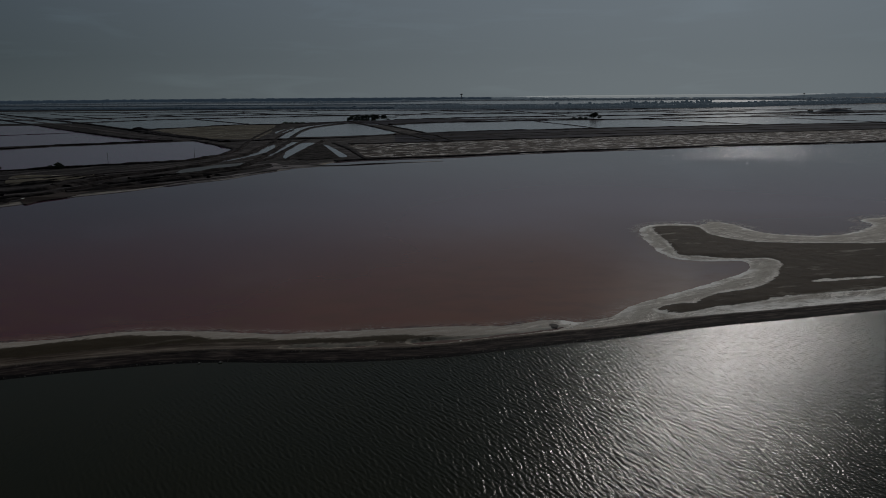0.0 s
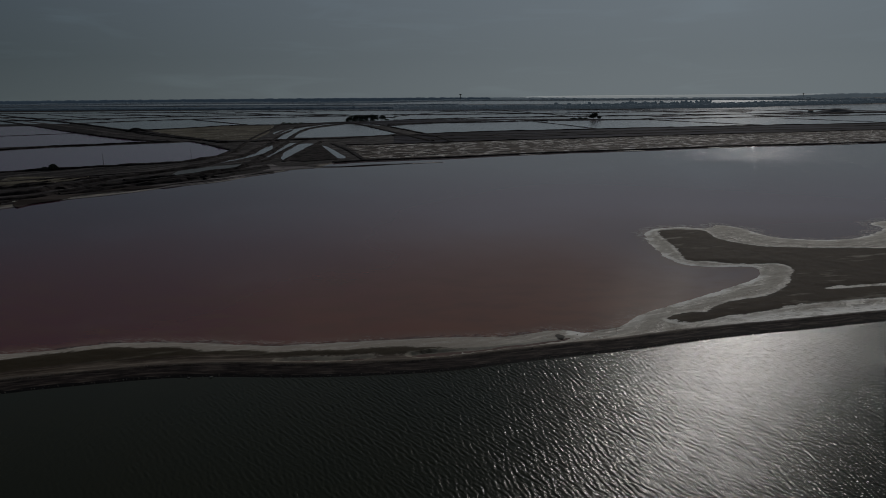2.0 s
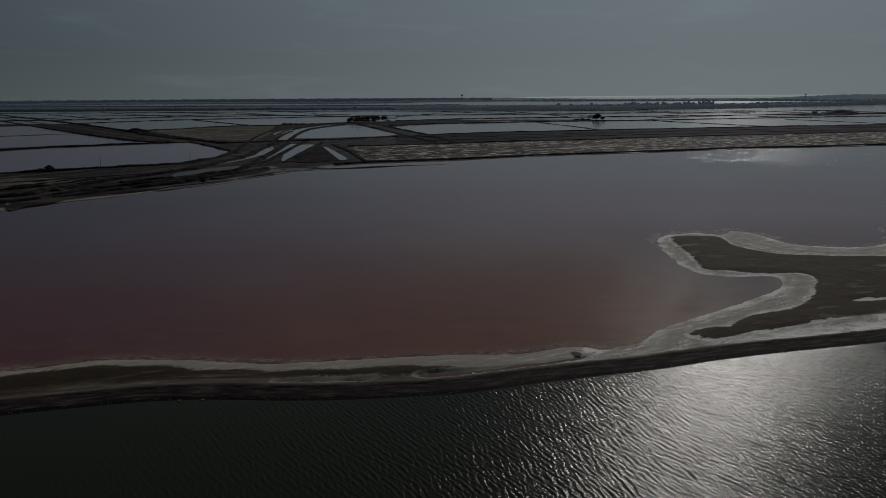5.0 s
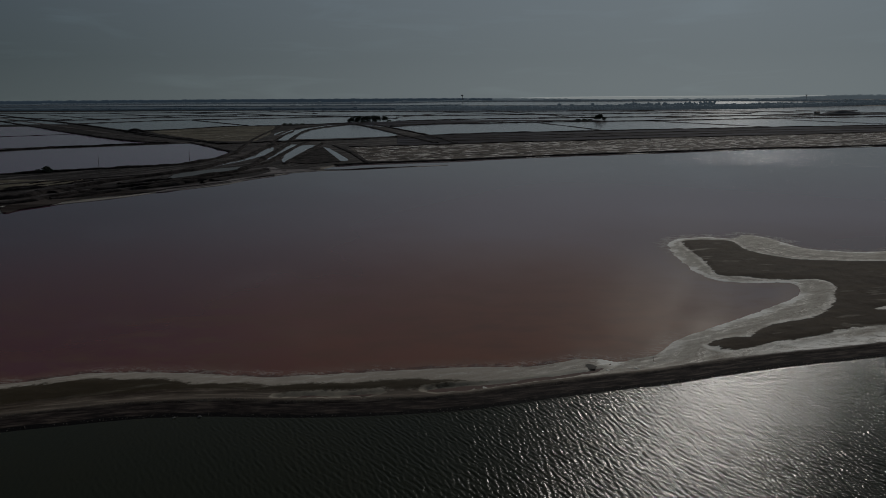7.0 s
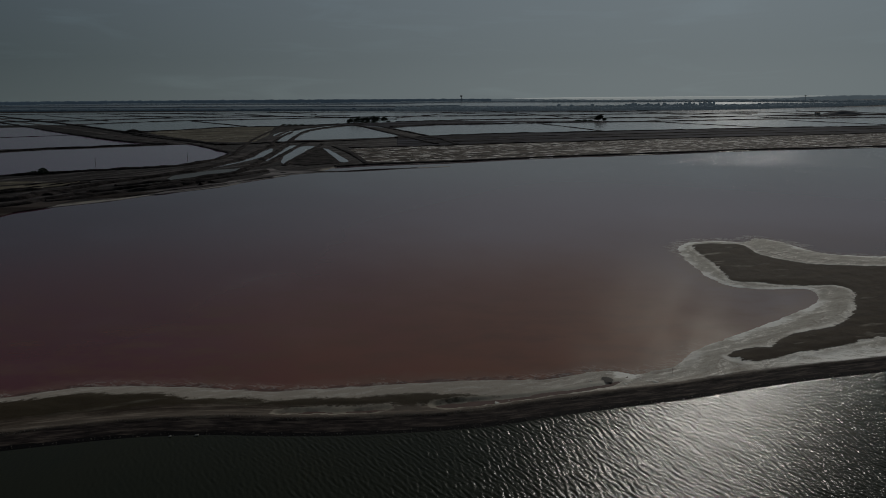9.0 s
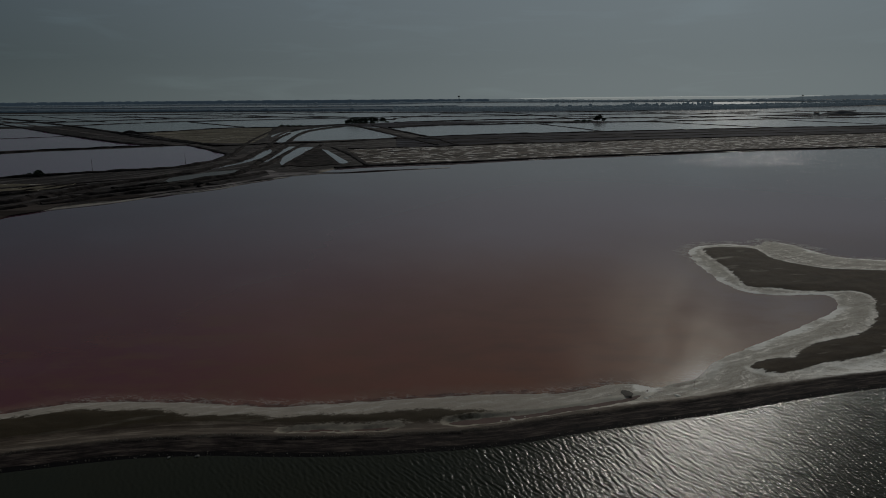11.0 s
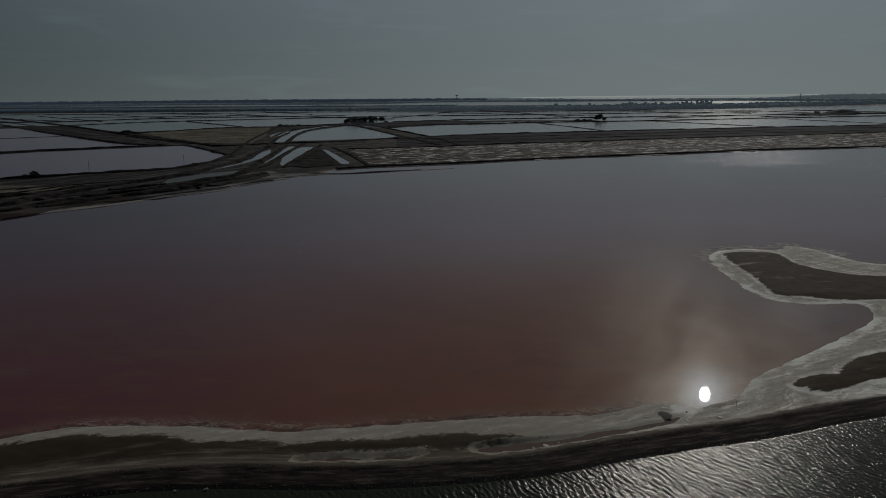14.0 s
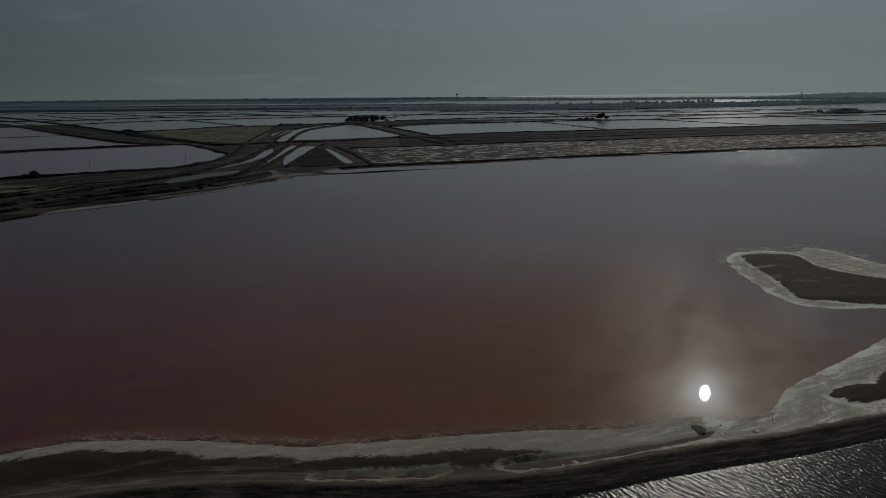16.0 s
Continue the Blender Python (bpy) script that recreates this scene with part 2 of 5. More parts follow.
    land = m.mix(smooth_step(m, m.math("ADD", far, m.math("MULTIPLY", m.math("SUBTRACT", m.noise(p, 0.06, 4), 0.5), 14.0)), 5.0, 2.0), land, rim)
    col = m.mix(m.math("GREATER_THAN", far, 0.0), col, land)
    h = m.math("ADD", m.math("MULTIPLY", grain, 0.5), fine)
    m.bump(h, 0.4, 0.2)
    return m.set(col, 0.85, Specular_IOR_Level=0.06)


def make_pond_water():
    m = Mat("pink_brine")
    p = m.place()
    tone = m.noise(m.place(1, 0.6, 1, 15), 0.018, 4, 0.5)
    sep = m.node("ShaderNodeSeparateXYZ")
    m.link(p, sep.inputs[0])
    drift = m.math("MULTIPLY", m.math("SUBTRACT", tone, 0.5), 90.0)
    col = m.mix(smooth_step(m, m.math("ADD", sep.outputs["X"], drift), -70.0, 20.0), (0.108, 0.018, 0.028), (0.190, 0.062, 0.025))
    # the sky's sheen put into the colour: paler far out and sunward
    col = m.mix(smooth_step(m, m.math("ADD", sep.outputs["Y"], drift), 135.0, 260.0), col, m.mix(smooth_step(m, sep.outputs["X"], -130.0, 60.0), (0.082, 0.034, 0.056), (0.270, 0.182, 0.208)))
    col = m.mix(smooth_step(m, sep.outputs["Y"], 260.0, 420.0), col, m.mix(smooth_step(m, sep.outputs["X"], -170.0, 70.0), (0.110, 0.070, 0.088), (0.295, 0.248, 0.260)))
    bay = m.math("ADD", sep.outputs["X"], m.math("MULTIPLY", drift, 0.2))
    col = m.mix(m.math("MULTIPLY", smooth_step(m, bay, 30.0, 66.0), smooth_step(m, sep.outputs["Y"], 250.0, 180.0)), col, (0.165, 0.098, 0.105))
    murk = m.noise(m.place(0.6, 1, 1, 0), 0.16, 7, 0.6)
    col = m.mix(m.math("MULTIPLY", m.ramp(murk, [(0.45, 0.0), (0.70, 0.8)]), smooth_step(m, sep.outputs["Y"], 190.0, 130.0)), col, (0.130, 0.047, 0.022))
    shallow = m.math("ADD", m.attr("shore"), m.math("MULTIPLY", m.math("SUBTRACT", m.noise(p, 0.22, 6, 0.6), 0.5), 7.0))
    col = m.mix(m.math("MULTIPLY", smooth_step(m, shallow, -4.5, -0.4), 0.5), col, (0.195, 0.105, 0.072))
    # brown mats of crust lie along the near shore
    mats = m.math("ADD", m.attr("shore"), m.math("MULTIPLY", m.math("SUBTRACT", m.noise(m.place(0.6, 1, 1, 5), 0.5, 6, 0.65), 0.5), 6.0))
    mats = m.math("MULTIPLY", smooth_step(m, mats, -1.0, -0.2), smooth_step(m, sep.outputs["X"], 40.0, 15.0))
    col = m.mix(m.math("MULTIPLY", mats, 0.75), col, (0.062, 0.023, 0.015))
    # lacy crusts of salt float and lie in the shallows off the spit
    lace = m.noise(m.place(0.5, 1, 1, -18), 0.5, 7, 0.7)
    line = m.math("ABSOLUTE", m.math("SUBTRACT", lace, 0.5))
    drifted = m.math("ADD", m.attr("shore"), m.math("MULTIPLY", m.math("SUBTRACT", m.noise(p, 0.10, 4, 0.6), 0.5), 9.0))
    drifted = m.math("ADD", drifted, m.math("MULTIPLY", smooth_step(m, sep.outputs["Y"], 196.0, 208.0), 2.0))
    lace = m.math("MULTIPLY", smooth_step(m, line, 0.030, 0.006), smooth_step(m, drifted, -2.6, -0.2))
    lace = m.math("MULTIPLY", lace, m.math("MAXIMUM", smooth_step(m, sep.outputs["X"], 42.0, 28.0), smooth_step(m, sep.outputs["Y"], 186.0, 202.0)))
    lace = m.math("MULTIPLY", lace, m.math("ADD", 0.28, m.math("MULTIPLY", smooth_step(m, sep.outputs["X"], 40.0, 70.0), 0.6)))
    col = m.mix(lace, col, (0.62, 0.59, 0.54))
    # a breeze ruffles one stretch under the far shore
    centre, size, wide, dots, cell = (266.0, 462.0, 0.0), 132.0, 0.80, 0.26, (2.5, 0.42)
    fine = m.node("ShaderNodeTexVoronoi", Scale=1.0)
    m.link(m.place(*cell, 1, 0), fine.inputs["Vector"])
    pick = m.node("ShaderNodeSeparateColor")
    m.link(fine.outputs["Color"], pick.inputs[0])
    flat = m.node("ShaderNodeVectorMath")
    flat.operation, flat.inputs[1].default_value = "SUBTRACT", centre
    m.link(p, flat.inputs[0])
    squash = m.node("ShaderNodeVectorMath")
    squash.operation, squash.inputs[1].default_value = "MULTIPLY", (wide, 1.0, 1.0)
    m.link(flat.outputs[0], squash.inputs[0])
    reach = m.node("ShaderNodeVectorMath")
    reach.operation = "LENGTH"
    m.link(squash.outputs[0], reach.inputs[0])
    patchy = m.noise(m.place(0.3, 1, 1, 14), 6.5 / size, 4, 0.6)
    strength = smooth_step(m, m.math("ADD", reach.outputs["Value"], m.math("MULTIPLY", m.math("SUBTRACT", patchy, 0.5), 1.2 * size)), size * 0.9, size * 0.1)
    lit = m.math("GREATER_THAN", m.math("ADD", pick.outputs["Red"], m.math("MULTIPLY", strength, dots)), 1.0)
    lit = m.math("MULTIPLY", lit, smooth_step(m, fine.outputs["Distance"], 0.5, 0.25))
    stir = m.math("ADD", 0.33, m.math("MULTIPLY", pick.outputs["Green"], 0.10))
    rough = m.math("MAXIMUM", 0.035, m.math("MULTIPLY", lit, stir))
    gloss = m.node("ShaderNodeBsdfGlossy")
    gloss.distribution = "BECKMANN"
    m.link(rough, gloss.inputs["Roughness"])
    rim = m.node("ShaderNodeFresnel", IOR=1.34)
    both = m.node("ShaderNodeMixShader")
    m.link(m.math("MULTIPLY", rim.outputs[0], m.math("SUBTRACT", 1.0, m.math("MULTIPLY", lace, 0.8))), both.inputs[0])
    m.link(m.bsdf.outputs[0], both.inputs[1])
    m.link(gloss.outputs[0], both.inputs[2])
    m.link(both.outputs[0], m.t.nodes["Material Output"].inputs["Surface"])
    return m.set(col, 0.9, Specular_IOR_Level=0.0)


def make_canal_water():
    """Dark green water; the waves are in the mesh, the finest ripples here."""
    m = Mat("canal_water")
    slow = m.noise(m.place(), 0.06, 2)
    sx = m.node("ShaderNodeSeparateXYZ")
    m.link(m.place(), sx.inputs[0])
    lee = m.math("ADD", m.math("MULTIPLY", smooth_step(m, sx.outputs["X"], -45.0, 25.0), 0.7), 0.3)
    long = m.noise(m.place(1.0, 0.40, 1, 26), 3.4, 3, 0.55)
    crest = m.math("SUBTRACT", 1.0, m.math("MULTIPLY", m.math("ABSOLUTE", m.math("SUBTRACT", long, 0.5)), 4.0))
    chop = m.noise(m.place(1.0, 0.6, 1, 30), 3.7, 3, 0.6)
    m.bump(m.math("MULTIPLY", m.math("ADD", m.math("MULTIPLY", crest, 0.5), chop), lee), 1.0, 0.042)
    return m.set(m.mix(slow, (0.013, 0.0165, 0.0100), (0.020, 0.0190, 0.0090)), 0.20, IOR=1.33, Specular_IOR_Level=0.118)


def make_pan_water(name="brine_pan", c1=(0.180, 0.160, 0.180), c2=(0.170, 0.165, 0.180), rough=0.12):
    m = Mat(name)
    tone = m.noise(m.place(), 0.006, 3)
    col = m.mix(m.ramp(tone, [(0.35, 0.0), (0.65, 1.0)]), c1, c2)
    m.bump(m.noise(m.place(1, 0.5, 1, 20), 0.45, 4, 0.65), 0.6, 0.06)
    return m.set(col, rough, IOR=1.34)


def make_dyke():
    m = Mat("dyke_earth")
    p = m.place()
    a, b = m.noise(p, 0.14, 8, 0.7), m.noise(p, 0.5, 5, 0.6)
    col = m.mix(m.ramp(a, [(0.40, 0.0), (0.62, 1.0)]), (0.006, 0.0052, 0.0058), (0.052, 0.045, 0.044))
    col = m.mix(m.ramp(b, [(0.5, 0.0), (0.8, 0.7)]), col, (0.015, 0.014, 0.012))
    m.bump(b, 0.7, 0.4)
    return m.set(col, 0.95, Specular_IOR_Level=0.02)


def make_marsh(name="salt_marsh", low=(0.016, 0.012, 0.011), mid=(0.050, 0.040, 0.034), high=(0.095, 0.078, 0.066), salty=0.95, bare=0.54):
    """Flats with streaks of salt and standing water."""
    m = Mat(name)
    a = m.noise(m.place(0.45, 0.9, 1, 14), 0.24, 4, 0.62)
    b = m.noise(m.place(0.4, 1, 1, 14), 0.06, 7, 0.7)
    patch = m.noise(m.place(0.5, 1, 1, 14), 0.02, 3, 0.5)
    col = m.ramp(b, [(0.40, low), (0.50, mid), (0.60, high)])
    dashes = m.ramp(m.math("ADD", a, m.math("MULTIPLY", m.math("SUBTRACT", patch, 0.5), 0.22)), [(bare, 0.0), (bare + 0.075, salty)])
    col = m.mix(dashes, col, (0.66, 0.63, 0.60))
    m.bump(b, 0.5, 0.3)
    return m.set(col, 0.9, Specular_IOR_Level=0.05)


def make_field(name, c1, c2):
    m = Mat(name)
    a = m.noise(m.place(0.16, 1, 1, 14), 0.05, 8, 0.72)
    col = m.mix(m.ramp(a, [(0.45, 0.0), (0.56, 1.0)]), c1, c2)
    m.bump(m.noise(m.place(), 0.6, 4), 0.5, 0.25)
    return m.set(col, 0.95, Specular_IOR_Level=0.02)


def make_leaf(name, c1, c2):
    m = Mat(name)
    g = m.node("ShaderNodeNewGeometry")
    col = m.mix(g.outputs["Random Per Island"], c1, c2)
    thin = m.node("ShaderNodeBsdfTranslucent")
    both = m.node("ShaderNodeMixShader", Fac=0.45)
    m.link(col, thin.inputs["Color"])
    m.link(m.bsdf.outputs[0], both.inputs[1])
    m.link(thin.outputs[0], both.inputs[2])
    m.link(both.outputs[0], m.t.nodes["Material Output"].inputs["Surface"])
    return m.set(col, 0.8, Specular_IOR_Level=0.05)


def make_plain(name, c, rough=0.8, spread=0.25, scale=3.0, metal=0.0, glow=0.0):
    m = Mat(name)
    a = m.noise(m.place(), scale, 5, 0.6)
    dark = tuple(v * (1 - spread) for v in c)
    col = m.mix(a, dark, c)
    if glow:  # haze put in as emission, for a backdrop far behind the rest
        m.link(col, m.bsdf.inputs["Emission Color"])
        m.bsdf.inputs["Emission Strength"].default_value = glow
    return m.set(col, rough, Metallic=metal, Specular_IOR_Level=0.1 if glow else 0.3)


GROUND, POND, CANAL_W, PAN = make_ground(), make_pond_water(), make_canal_water(), make_pan_water()
PAN_DULL = make_pan_water("dull_brine", (0.100, 0.086, 0.106), (0.090, 0.090, 0.102))
PAN_DULL.node_tree.nodes["Principled BSDF"].inputs["Specular IOR Level"].default_value = 0.27
PAN_MUDDY = make_pan_water("muddy_brine", (0.070, 0.064, 0.058), (0.060, 0.060, 0.056), 0.3)
PAN_MUDDY.node_tree.nodes["Principled BSDF"].inputs["Specular IOR Level"].default_value = 0.14
PAN_WEST = make_pan_water("mauve_brine", (0.150, 0.036, 0.118), (0.135, 0.048, 0.108))
POOL_W = make_plain("pool_brine", (0.096, 0.047, 0.037), 0.85, 0.5, 0.5)
DYKE, MARSH = make_dyke(), make_marsh()
FIELD_DARK = make_field("dark_fallow", (0.012, 0.0118, 0.0155), (0.058, 0.058, 0.074))
TRACK = make_field("worn_track", (0.034, 0.030, 0.031), (0.098, 0.087, 0.086))
FIELD_DRY = make_marsh("dry_grass", (0.052, 0.045, 0.033), (0.098, 0.086, 0.064), (0.150, 0.132, 0.100), 0.45, 0.60)
CREST = make_field("trodden_crest", (0.017, 0.016, 0.018), (0.050, 0.046, 0.049))
HEAP = make_field("grey_heap", (0.10, 0.10, 0.11), (0.19, 0.185, 0.19))
LEAF = make_leaf("tree_leaves", (0.050, 0.062, 0.046), (0.105, 0.120, 0.090))
# woods glow with painted haze; the east copy is paler, towards the sun
WOODS = make_plain("haze_lit_foliage", (0.060, 0.087, 0.113), 1.0, 0.35, 0.05, glow=0.6)
WOODS_EAST = make_plain("sunward_haze_foliage", (0.132, 0.166, 0.192), 1.0, 0.3, 0.05, glow=0.7)
BARK = make_plain("bark", (0.10, 0.08, 0.06))
WOOD = make_plain("weathered_wood", (0.16, 0.13, 0.10))
CRUST = make_plain("salt_lump", (0.74, 0.71, 0.66), 0.7, 0.3, 2.0)
MUD = make_plain("grey_mud", (0.19, 0.165, 0.13), 0.95, 0.5, 1.5)
STONE = make_plain("pale_stone", (0.26, 0.25, 0.23), 0.85, 0.4, 4.0)
CONCRETE = make_plain("concrete", (0.34, 0.33, 0.31), 0.85, 0.3, 0.4)
WHITEWASH = make_plain("whitewash", (0.70, 0.68, 0.64), 0.8, 0.2, 0.5)
TILE = make_plain("roof_tiles", (0.22, 0.13, 0.09), 0.85, 0.3, 0.8)
# hills likewise: haze in the glow, stronger in the sunward copy
HILLS = make_plain("haze_lit_land", (0.068, 0.096, 0.126), 1.0, 0.25, 0.01, glow=0.85)
HILLS_EAST = make_plain("sunward_haze_land", (0.205, 0.245, 0.268), 1.0, 0.25, 0.01, glow=0.9)
# the sun's sheen on the sea is put in as emission
SEA = make_plain("sheen_lit_sea", (0.66, 0.68, 0.64), 0.9, 0.1, 0.01, glow=1.0)
GLASS = make_plain("dark_panes", (0.03, 0.035, 0.04), 0.15, 0.1, 1.0)


# ---- shapes ----
def curve(points, each=6, closed=False):
    """A smooth line through the points, `each` steps from one to the next."""
    q = np.array(points, float)
    n = len(q)
    out = []
    for i in range(n if closed else n - 1):
        if closed:
            a, b, c, d = q[i - 1], q[i], q[(i + 1) % n], q[(i + 2) % n]
        else:
            a, b, c, d = q[max(i - 1, 0)], q[i], q[i + 1], q[min(i + 2, n - 1)]
        for k in range(each):
            t = k / each
            out.append(0.5 * ((2 * b) + (c - a) * t + (2 * a - 5 * b + 4 * c - d) * t * t + (3 * b - a - 3 * c + d) * t ** 3))
    if not closed:
        out.append(q[-1])
    return np.array(out)


def away(x, y, line, closed=False):
    """The distance of every (x, y) from a line."""
    best = np.full(x.shape, 1e9)
    pts = np.vstack([line, line[:1]]) if closed else line
    for (ax, ay), (bx, by) in zip(pts[:-1], pts[1:]):
        dx, dy = bx - ax, by - ay
        t = np.clip(((x - ax) * dx + (y - ay) * dy) / max(dx * dx + dy * dy, 1e-9), 0, 1)
        best = np.minimum(best, (x - ax - t * dx) ** 2 + (y - ay - t * dy) ** 2)
    return np.sqrt(best)


def inside(x, y, ring):
    hit = np.zeros(x.shape, bool)
    for (ax, ay), (bx, by) in zip(ring, np.roll(ring, -1, 0)):
        if ay == by:
            continue
        hit ^= ((ay > y) != (by > y)) & (x < (bx - ax) * (y - ay) / (by - ay) + ax)
    return hit


def signed(x, y, ring):
    """Positive inside a closed ring, in metres from its edge."""
    return np.where(inside(x, y, ring), 1, -1) * away(x, y, ring, True)


def mesh_object(name, verts, faces, material, smooth=False):
    me = bpy.data.meshes.new(name)
    me.from_pydata([tuple(v) for v in verts], [], faces)
    me.materials.append(material)
    if smooth:
        me.polygons.foreach_set("use_smooth", [True] * len(me.polygons))
    me.update()
    return new(name, me)


def part(name, bm, material, parent, label=""):
    me = bpy.data.meshes.new(name)
    bm.to_mesh(me)
    bm.free()
    me.materials.append(material)
    ob = new(name, me)
    ob.parent = parent
    if label:
        ob["label"] = label
    return ob


def sheet(name, ring, z, material, label, category, wobble=0.0):
    """A level sheet inside a ring."""
    bm = bmesh.new()
    vs = []
    for i, (x, y) in enumerate(ring):
        w = Vector((x, y, 0)) * 0.05
        vs.append(bm.verts.new((x + wobble * noise.noise(w), y + wobble * noise.noise(w + Vector((9, 5, 0))), z)))
    f = bm.faces.new(vs)
    f.normal_update()
    if f.normal.z < 0:
        f.normal_flip()
    bmesh.ops.triangulate(bm, faces=[f])
    ob = part(name, bm, material, None)
    return tagged(ob, label, category, kind="structure")


def slab(name, ring, z, material, label, category):
    """A field: a level top whose edge slopes down into the ground."""
    ring = np.array(ring, float)
    bm = bmesh.new()
    mid = ring.mean(0)
    top = [bm.verts.new((x, y, z + 0.12 * noise.noise(Vector((x, y, 0)) * 0.03))) for x, y in ring]
    low = [bm.verts.new((x + (x - mid[0]) * 0.004, y + (y - mid[1]) * 0.004, 0.0)) for x, y in ring]
    f = bm.faces.new(top)
    n = len(top)
    for i in range(n):
        bm.faces.new((top[i], top[(i + 1) % n], low[(i + 1) % n], low[i]))
    bmesh.ops.triangulate(bm, faces=[f])
    bmesh.ops.recalc_face_normals(bm, faces=bm.faces)
    return tagged(part(name, bm, material, None), label, category, kind="structure")


def bank(points, width, height, label, material=None, each=20, base=0.0, flat=0.4, rough=0.4, name="dyke"):
    """A long earth bank along a line, with sloping sides and an uneven crest."""
    line = curve(points, each)
    along = np.gradient(line, axis=0)
    along /= np.linalg.norm(along, axis=1)[:, None]
    side = np.stack([-along[:, 1], along[:, 0]], 1)
    verts, faces = [], []
    cross = ((-0.5, 0), (-0.5 * flat - 0.08, 0.8), (-0.5 * flat * 0.7, 1), (0.5 * flat * 0.7, 1), (0.5 * flat + 0.08, 0.8), (0.5, 0))
    for i, (p, s) in enumerate(zip(line, side)):
        v = Vector((p[0], p[1], 0))
        wide = width * (1 + rough * noise.noise(v * 0.03))
        high = height * (1 + rough * 1.3 * noise.fractal(v * 0.06 + Vector((3, 0, 0)), 0.7, 2.2, 4))
        for u, k in cross:
            q = p + s * (u * wide + 0.15 * width * rough * noise.noise(Vector((p[0], p[1], u * 30)) * 0.11))
            verts.append((q[0], q[1], base - 0.3 if k == 0 else base + high * k))
    m = len(cross)
    for i in range(len(line) - 1):
        for j in range(m - 1):
            faces.append((i * m + j, (i + 1) * m + j, (i + 1) * m + j + 1, i * m + j + 1))
    me_ob = mesh_object(name, verts, [f[::-1] for f in faces], material or DYKE)
    if not material and width >= 6:  # a worn track along the crest
        me_ob.data.materials.append(CREST)
        me_ob.data.polygons.foreach_set("material_index", np.array([1 if k % (m - 1) == 2 else 0 for k in range(len(faces))], np.int32))
    return tagged(me_ob, label, "dyke", kind="structure")


# ---- the plan: shores of the pink pond and the canal ----
SHORE_WEST = [(-420, 60), (-200, 92), (-120, 102), (-90, 107.5), (-74.4, 110.5), (-64.8, 112.1), (-56.7, 115.3), (-50, 115.7), (-44, 115.6),
              (-39.4, 115.2), (-33.9, 114.2), (-28.6, 113.4), (-23.5, 114.1), (-18.4, 114.6), (-12.9, 115.3), (-8.7, 115.8),
              (-3.4, 116.4), (1.2, 116.8), (5.7, 116.7), (10.4, 116.9), (14.5, 118.4), (18.8, 119.8), (21.1, 119.7), (23.2, 118.7)]
SHORE_EAST = [(24.2, 118.4), (26.6, 119.5), (31, 121.7), (34.4, 126.2), (36.5, 128.3), (41.8, 132.4), (51.3, 139.1), (59.5, 145.4),
              (67.5, 152), (71.6, 157.6), (72.4, 162.1), (70.5, 163.3), (63.5, 163), (57.6, 165.6), (55.3, 171.9), (55.4, 182),
              (56.4, 192.6), (58.5, 203.4), (63.7, 210.4), (71.5, 212.9), (79.4, 210.6), (84.7, 216.1), (89.7, 210), (92.2, 198.3),
              (99.1, 193.8), (108, 192.5), (116.1, 195.4), (124.8, 201.9), (130.9, 208), (131.5, 216), (146, 222), (190, 232),
              (260, 238), (420, 260)]
CANAL_LINE = [(-420, 30), (-220, 65), (-120, 82), (-80, 91), (-64.6, 94.7), (-57.5, 96.8), (-50, 98.6), (-42, 100.2), (-33.5, 100.7),
              (-24.7, 100.2), (-16.1, 100.2), (-7.5, 100.9), (1.3, 102.1), (10.3, 104.8), (19.8, 107.4), (29.6, 109.8), (40.2, 113.2),
              (51.1, 116.2), (62.2, 118.7), (74, 121.6), (82.2, 123.4), (120, 131), (200, 148), (420, 200)]
SCRUB_WEST = [(-120, 97), (-90, 104), (-72.4, 107.2), (-64, 110.4), (-55.6, 113), (-48.8, 112.8), (-43.5, 113), (-40, 111.2), (-34.4, 111),
              (-30.9, 111.2), (-27.8, 110), (-23, 110.8), (-17.3, 110.8), (-8.7, 112), (-3.6, 111.9), (1.4, 110.9), (3.5, 110.4),
              (-1, 108.9), (-5.9, 107.8), (-16.2, 107.7), (-25, 107.2), (-33.2, 107.2), (-38.5, 106.8), (-49.5, 105.4), (-60.2, 101.8),
              (-90, 94)]
SCRUB_EAST = [(40, 124.5), (43, 127.5), (46.1, 128.5), (48.7, 128.8), (51.2, 131.6), (57, 135.7), (63.1, 138.1), (71, 145), (79.3, 158.4),
              (80.1, 162.9), (78, 164.8), (71.2, 165.1), (65, 167.1), (59, 169.8), (60.1, 177.6), (61.2, 188.4), (62.2, 202.3),
              (64.6, 207.6), (71.7, 208.1), (76.9, 206), (76.3, 196.5), (78.3, 190), (83.7, 184.4), (93.2, 181.8), (107.9, 181.2),
              (116.7, 180.8), (150, 190), (220, 200), (220, 168), (140, 149), (90.8, 137.3), (79.2, 134.8), (68.9, 132.3),
              (58, 127.7), (49.2, 124.4), (42, 121.9)]
FAR_SHORE = [(-520, 60), (-300, 150), (-210, 215), (-167.3, 260.4), (-157.5, 281.7), (-141.6, 297.3), (-133.8, 307.7), (-126.3, 320.9), (-107, 343.5),
             (-101.1, 362.9), (-93, 378.6), (-86.2, 389.7), (-72.4, 402), (-63.7, 430.9), (-50.4, 437.1), (-22.6, 446), (6.4, 455.2),
             (44.9, 472.8), (85.6, 487), (149.8, 504.7), (221, 527), (289.9, 540), (351.9, 555.8), (600, 630), (1000, 740)]
